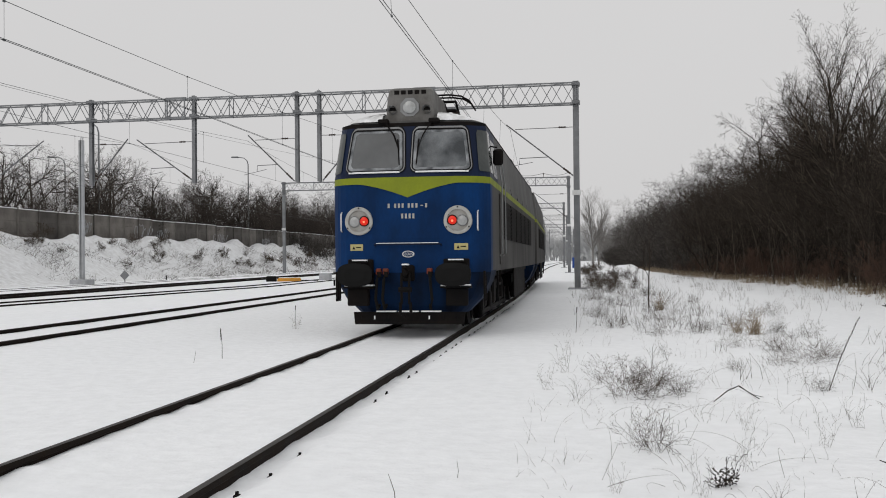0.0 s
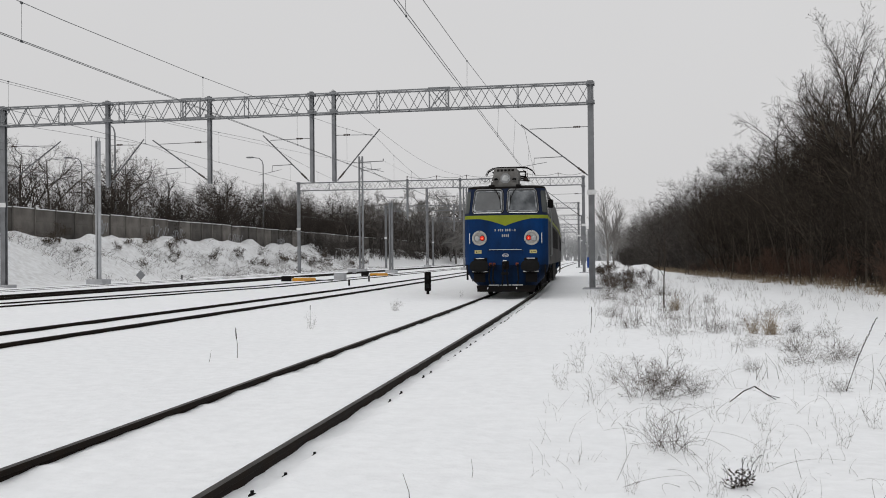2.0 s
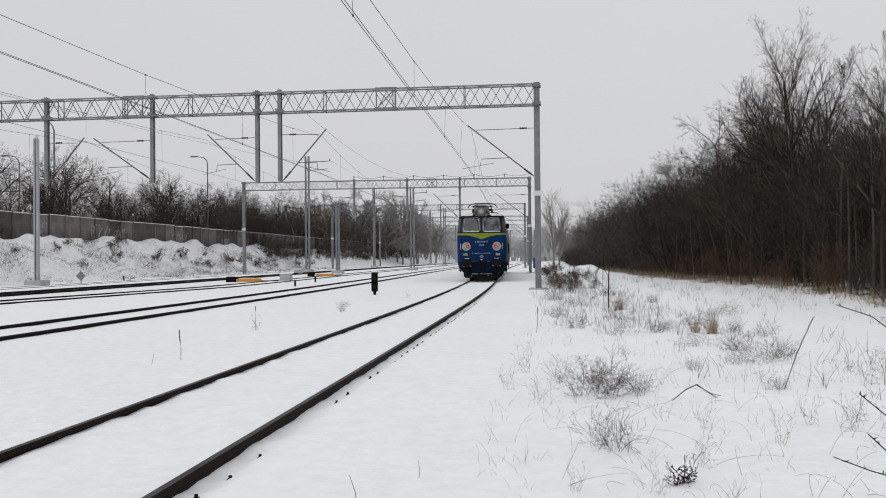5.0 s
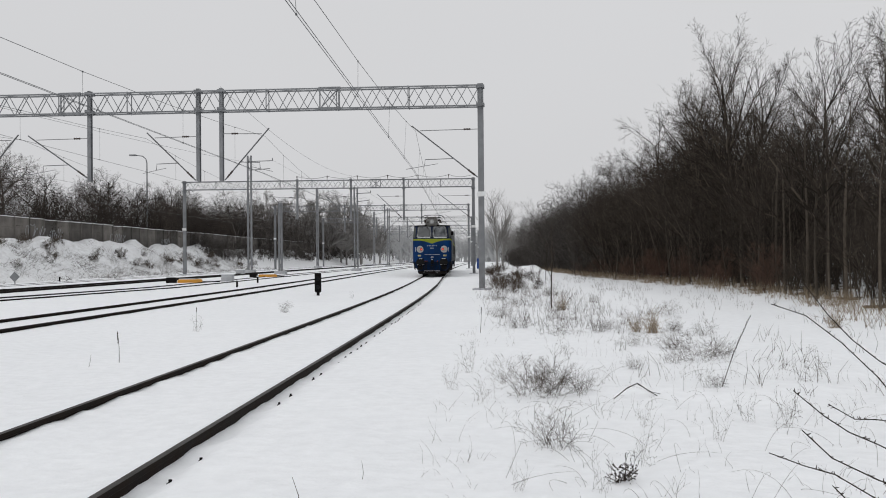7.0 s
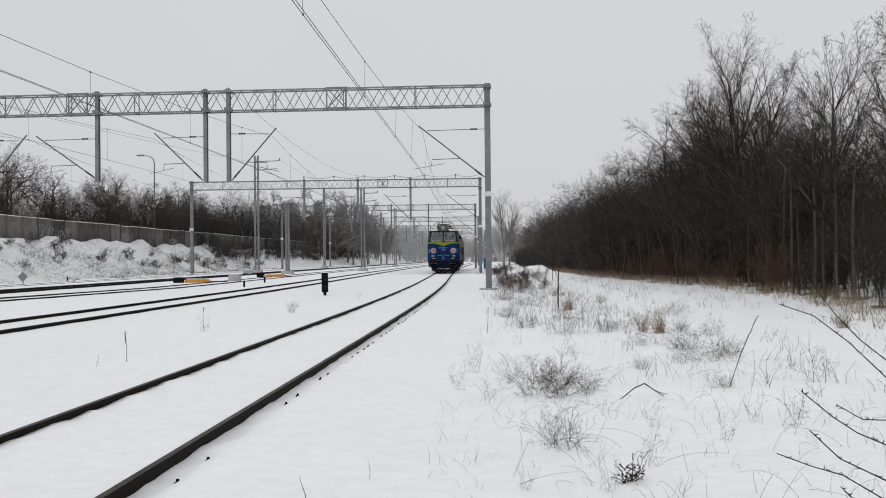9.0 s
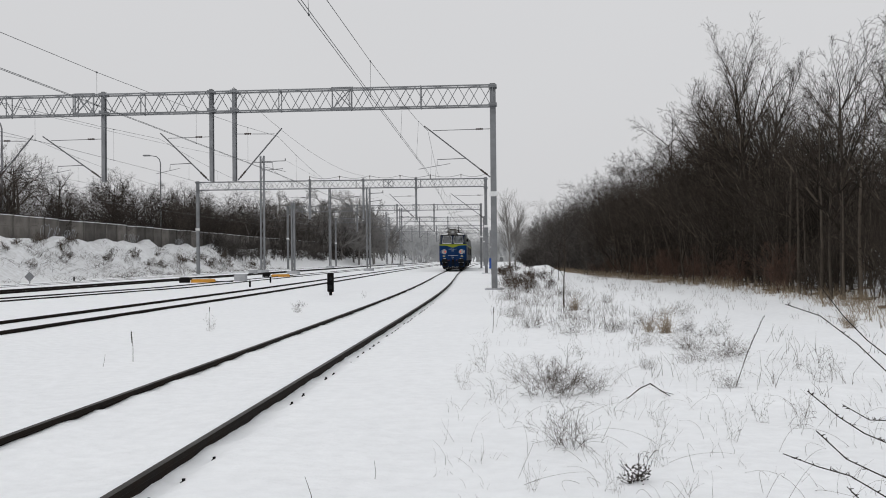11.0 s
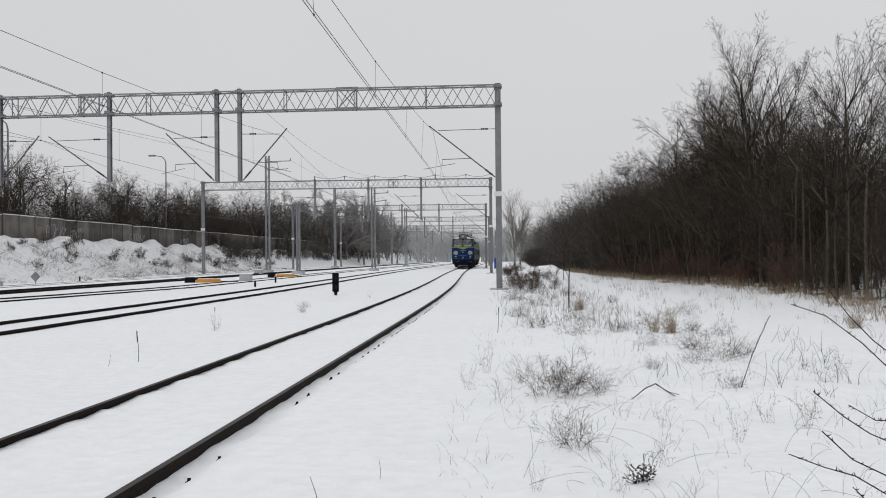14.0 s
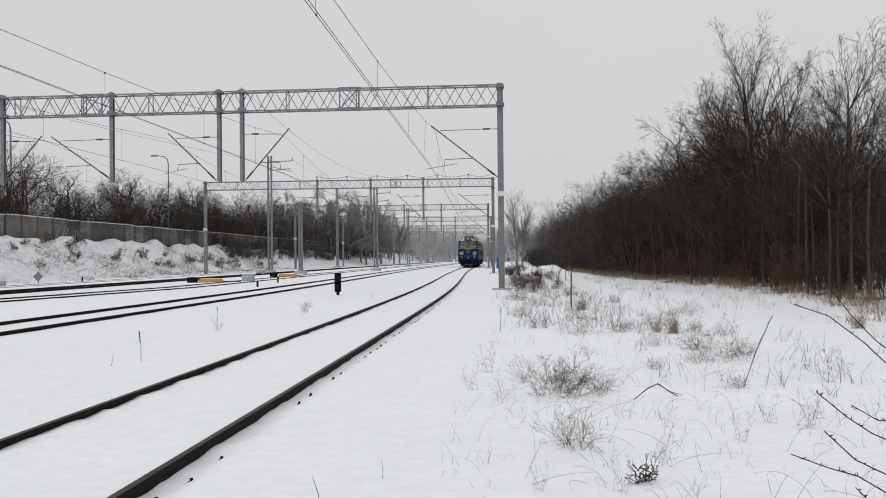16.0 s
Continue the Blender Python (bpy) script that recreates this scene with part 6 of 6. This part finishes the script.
for k, run in enumerate((
        [(0.81, 2.7, 1.21), (0.94, 2.8, 1.17), (1.08, 2.9, 1.08), (1.23, 3.0, 0.96), (1.4, 3.1, 0.78), (1.5, 3.15, -0.08)],
        [(0.92, 2.87, 1.32), (0.97, 2.9, 1.26), (1.06, 2.95, 1.16), (1.15, 3.0, 1.08), (1.25, 3.05, 1.01), (1.42, 3.1, 0.91), (1.6, 3.2, -0.08)],
        [(0.74, 2.3, 1.02), (0.83, 2.35, 0.95), (0.91, 2.4, 0.9), (1.0, 2.45, 0.86), (1.14, 2.5, 0.79), (1.35, 2.6, -0.08)],
        [(0.93, 2.6, 0.94), (1.02, 2.65, 0.89), (1.1, 2.7, 0.88), (1.28, 2.75, 0.85), (1.5, 2.8, -0.08)],
        [(0.66, 2.0, 0.98), (0.74, 2.05, 0.91), (0.86, 2.1, 0.85), (1.0, 2.15, 0.8), (1.2, 2.3, -0.08)],
        [(0.65, 2.2, 0.89), (0.73, 2.2, 0.86), (0.8, 2.2, 0.84), (0.9, 2.2, 0.78), (1.02, 2.25, 0.7), (1.2, 2.35, -0.08)],
        [(0.83, 2.3, 0.79), (0.86, 2.3, 0.76), (0.92, 2.32, 0.7), (1.1, 2.4, -0.08)])):
    bramble(run, 100 + k)


def young_tree(x, y, h, seed):
    ob = wood_thing("sapling", "thin bare sapling standing in the snow", "tree", [(a, b, min(r0, 0.022), min(r1, 0.018), l) for a, b, r0, r1, l in tree_segs(seed, h, 0.022, [(8, 0.05, 12, 0.35, 38, 0.3, 0.25), (4, 0.12, 4, 0.5, 40, 0.2, 0.2), (2, 0.2, 0, 0, 0, 0, 0)])], BARK, TWIG, 1.0, 1, "saplings")
    stand(ob, x, y, 0, first=True)


young_tree(1.70, 24.9, 2.9, 14)
young_tree(3.4, 55.0, 3.2, 15)

# pale slender tree far down the line
pale = wood_thing("pale_tree", "pale slender bare tree far down the line", "tree", tree_segs(44, 13.0, 0.16, [(9, 0.04, 26, 0.44, 30, 0.5, 0.12), (6, 0.06, 10, 0.45, 24, 0.5, 0.1), (4, 0.08, 6, 0.5, 26, 0.3, 0.2), (2, 0.12, 0, 0, 0, 0, 0)]), PALE_TWIG, PALE_TWIG, 0.85, 1, "far pale trees")
stand(pale, 1.6, 152, 0, 1.0, first=True)
stand(pale, 2.6, 158, 120, 0.9)

# trees behind the fence
west_a = wood_thing("fence_tree", "bare rime-dusted bush behind the fence", "bush", bush_segs(81, 7.2, 8, 1.6, SHRUB), BARK, WEST_TWIG, 1.5, 1, "bushes behind the fence")
west_b = wood_thing("fence_tree", "bare rime-dusted tree behind the fence", "tree", tree_segs(82, 10.0, 0.17, WIDE), BARK, WEST_TWIG, 1.35, 1, "trees behind the fence")
stand(west_a, -38.5, 88, 0, 1.0, first=True)
stand(west_b, -39.0, 70, 0, 0.8, first=True)
y = 44.0
while y < 185:
    for row in range(2):
        x = -38.2 - row * 3.4 + rng.uniform(-0.8, 0.8)
        stand(west_a, x, y + rng.uniform(-1, 1), rng.uniform(0, 360), (0.75 if row == 0 else 0.95) * rng.uniform(0.55, 1.2))
    y += 3.2
for x, y, size in ((-43, 64, 0.85), (-42, 78, 0.9), (-40, 96, 0.85), (-44, 104, 0.9), (-41, 118, 0.9), (-47, 74, 0.95), (-48, 90, 1.0), (-45, 130, 1.0), (-39.5, 55, 0.7), (-41, 84, 0.8), (-39, 102, 0.75), (-40, 110, 0.8), (-42, 125, 0.85), (-40, 138, 0.9)):
    stand(west_b, x, y, rng.uniform(0, 360), size)
# distant grove, its haze painted as grey bark and twigs
grove = wood_thing("grove_tree", "tall bare tree far beyond the tracks, greyed for haze", "tree", tree_segs(85, 15.0, 0.2, WIDE), FAR_TWIG, FAR_TWIG, 4.0, 1, "distant grove")
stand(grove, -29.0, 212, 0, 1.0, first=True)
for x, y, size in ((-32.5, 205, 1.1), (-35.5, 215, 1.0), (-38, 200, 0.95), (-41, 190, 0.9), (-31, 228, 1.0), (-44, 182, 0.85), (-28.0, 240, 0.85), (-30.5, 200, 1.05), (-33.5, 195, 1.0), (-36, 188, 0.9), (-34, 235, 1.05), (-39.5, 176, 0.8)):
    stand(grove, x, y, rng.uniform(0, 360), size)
evergreen = wood_thing("pine_tree", "dark evergreen tree behind the fence", "tree", tree_segs(86, 9.5, 0.16, [(9, 0.04, 26, 0.34, 70, 0.1, 0.25), (5, 0.1, 10, 0.4, 50, 0.0, 0.1), (3, 0.15, 6, 0.5, 50, 0.0, 0.1), (2, 0.2, 0, 0, 0, 0, 0)]), BARK, EVERGREEN, 2.2, 1, "evergreens behind the fence")
stand(evergreen, -44.5, 60.5, 0, 0.8, first=True)
stand(evergreen, -41.5, 73.0, 90, 0.62)
west_c = wood_thing("bank_bush", "low bare scrub on the snowy bank", "bush", bush_segs(83, 1.3, 9, 0.7, LEAN_SHRUB), WEED, WEED, 1.2, 1, "scrub on the bank")
stand(west_c, -32.5, 76, 0, 1.0, first=True)
for k in range(34):
    stand(west_c, -31.2 - 3.4 * rng.random(), rng.uniform(52, 130), rng.uniform(0, 360), rng.uniform(0.35, 0.9))


# low scrub round the gantry post
scrub = wood_thing("verge_scrub", "low dark leafless scrub beside the gantry post", "bush", bush_segs(84, 0.95, 8, 0.5, LEAN_SHRUB), SCRUB_TWIG, SCRUB_TWIG, 0.55, 1, "scrub beside the track")
stand(scrub, 0.5, 42.0, 0, first=True)
for k in range(26):
    y = rng.uniform(36, 75)
    stand(scrub, float(bend(y)) + 0.9 + 2.2 * rng.random() ** 1.6, y, rng.uniform(0, 360), rng.uniform(0.5, 1.15))


# rail fastenings that poke through the snow beside the siding
def fastenings():
    me = Shape().box(-0.02, 0.02, -0.024, 0.024, -0.02, 0.014, 0.006).tube([(0, 0, 0.0), (0, 0, 0.032)], 0.012, 6).mesh("rail_fastening", BLACK)
    owner = bpy.data.objects["track_1"]
    rg = random.Random(9)
    for k in range(42):
        y = 4.2 + 0.62 * k
        if rg.random() < 0.25:
            continue
        x = line_1(y) + 0.83 + 0.17 + rg.uniform(-0.01, 0.02)
        part("rail_fastening", me, BLACK, owner, at=pose(*at_ground(float(x), y, -0.010), 0, 0, rg.uniform(-20, 20)))


fastenings()


# ---- what moves ----
START, PACE, SLOWING = 16.3, 7.85, 0.037  # metres ahead of the eye at the start, metres a second, and its loss


def placed(y):
    """The pose on the siding of a locomotive whose front stands y metres ahead."""
    a, b = y + 3.5, y + 14.5
    xa, xb = float(line_1(a)), float(line_1(b))
    turn = math.atan2(xa - xb, b - a)
    return pose(xa + 3.5 * math.tan(turn), y, 0, 0, 0, math.degrees(turn))


def gone(t):
    return PACE * t - SLOWING * t * t


def motions():
    times = [i * 0.5 for i in range(33)]
    walk(locomotive, [(t, placed(START + gone(t))) for t in times])
    about = pose(0, LENGTH * SIZE, 0, 0, 0, 180)  # the second one is coupled back to back
    walk(second_locomotive, [(t, placed(START + gone(t) + LENGTH * SIZE + 1.0) @ about) for t in times])
    for side, group in ((-1, wheelsets), (1, second_wheelsets)):
        for wheel, ya in group:
            walk(wheel, [(i * 0.1, pose(0, ya, 0.625, side * math.degrees(gone(i * 0.1) / 0.625) % 360)) for i in range(161)])


motions()
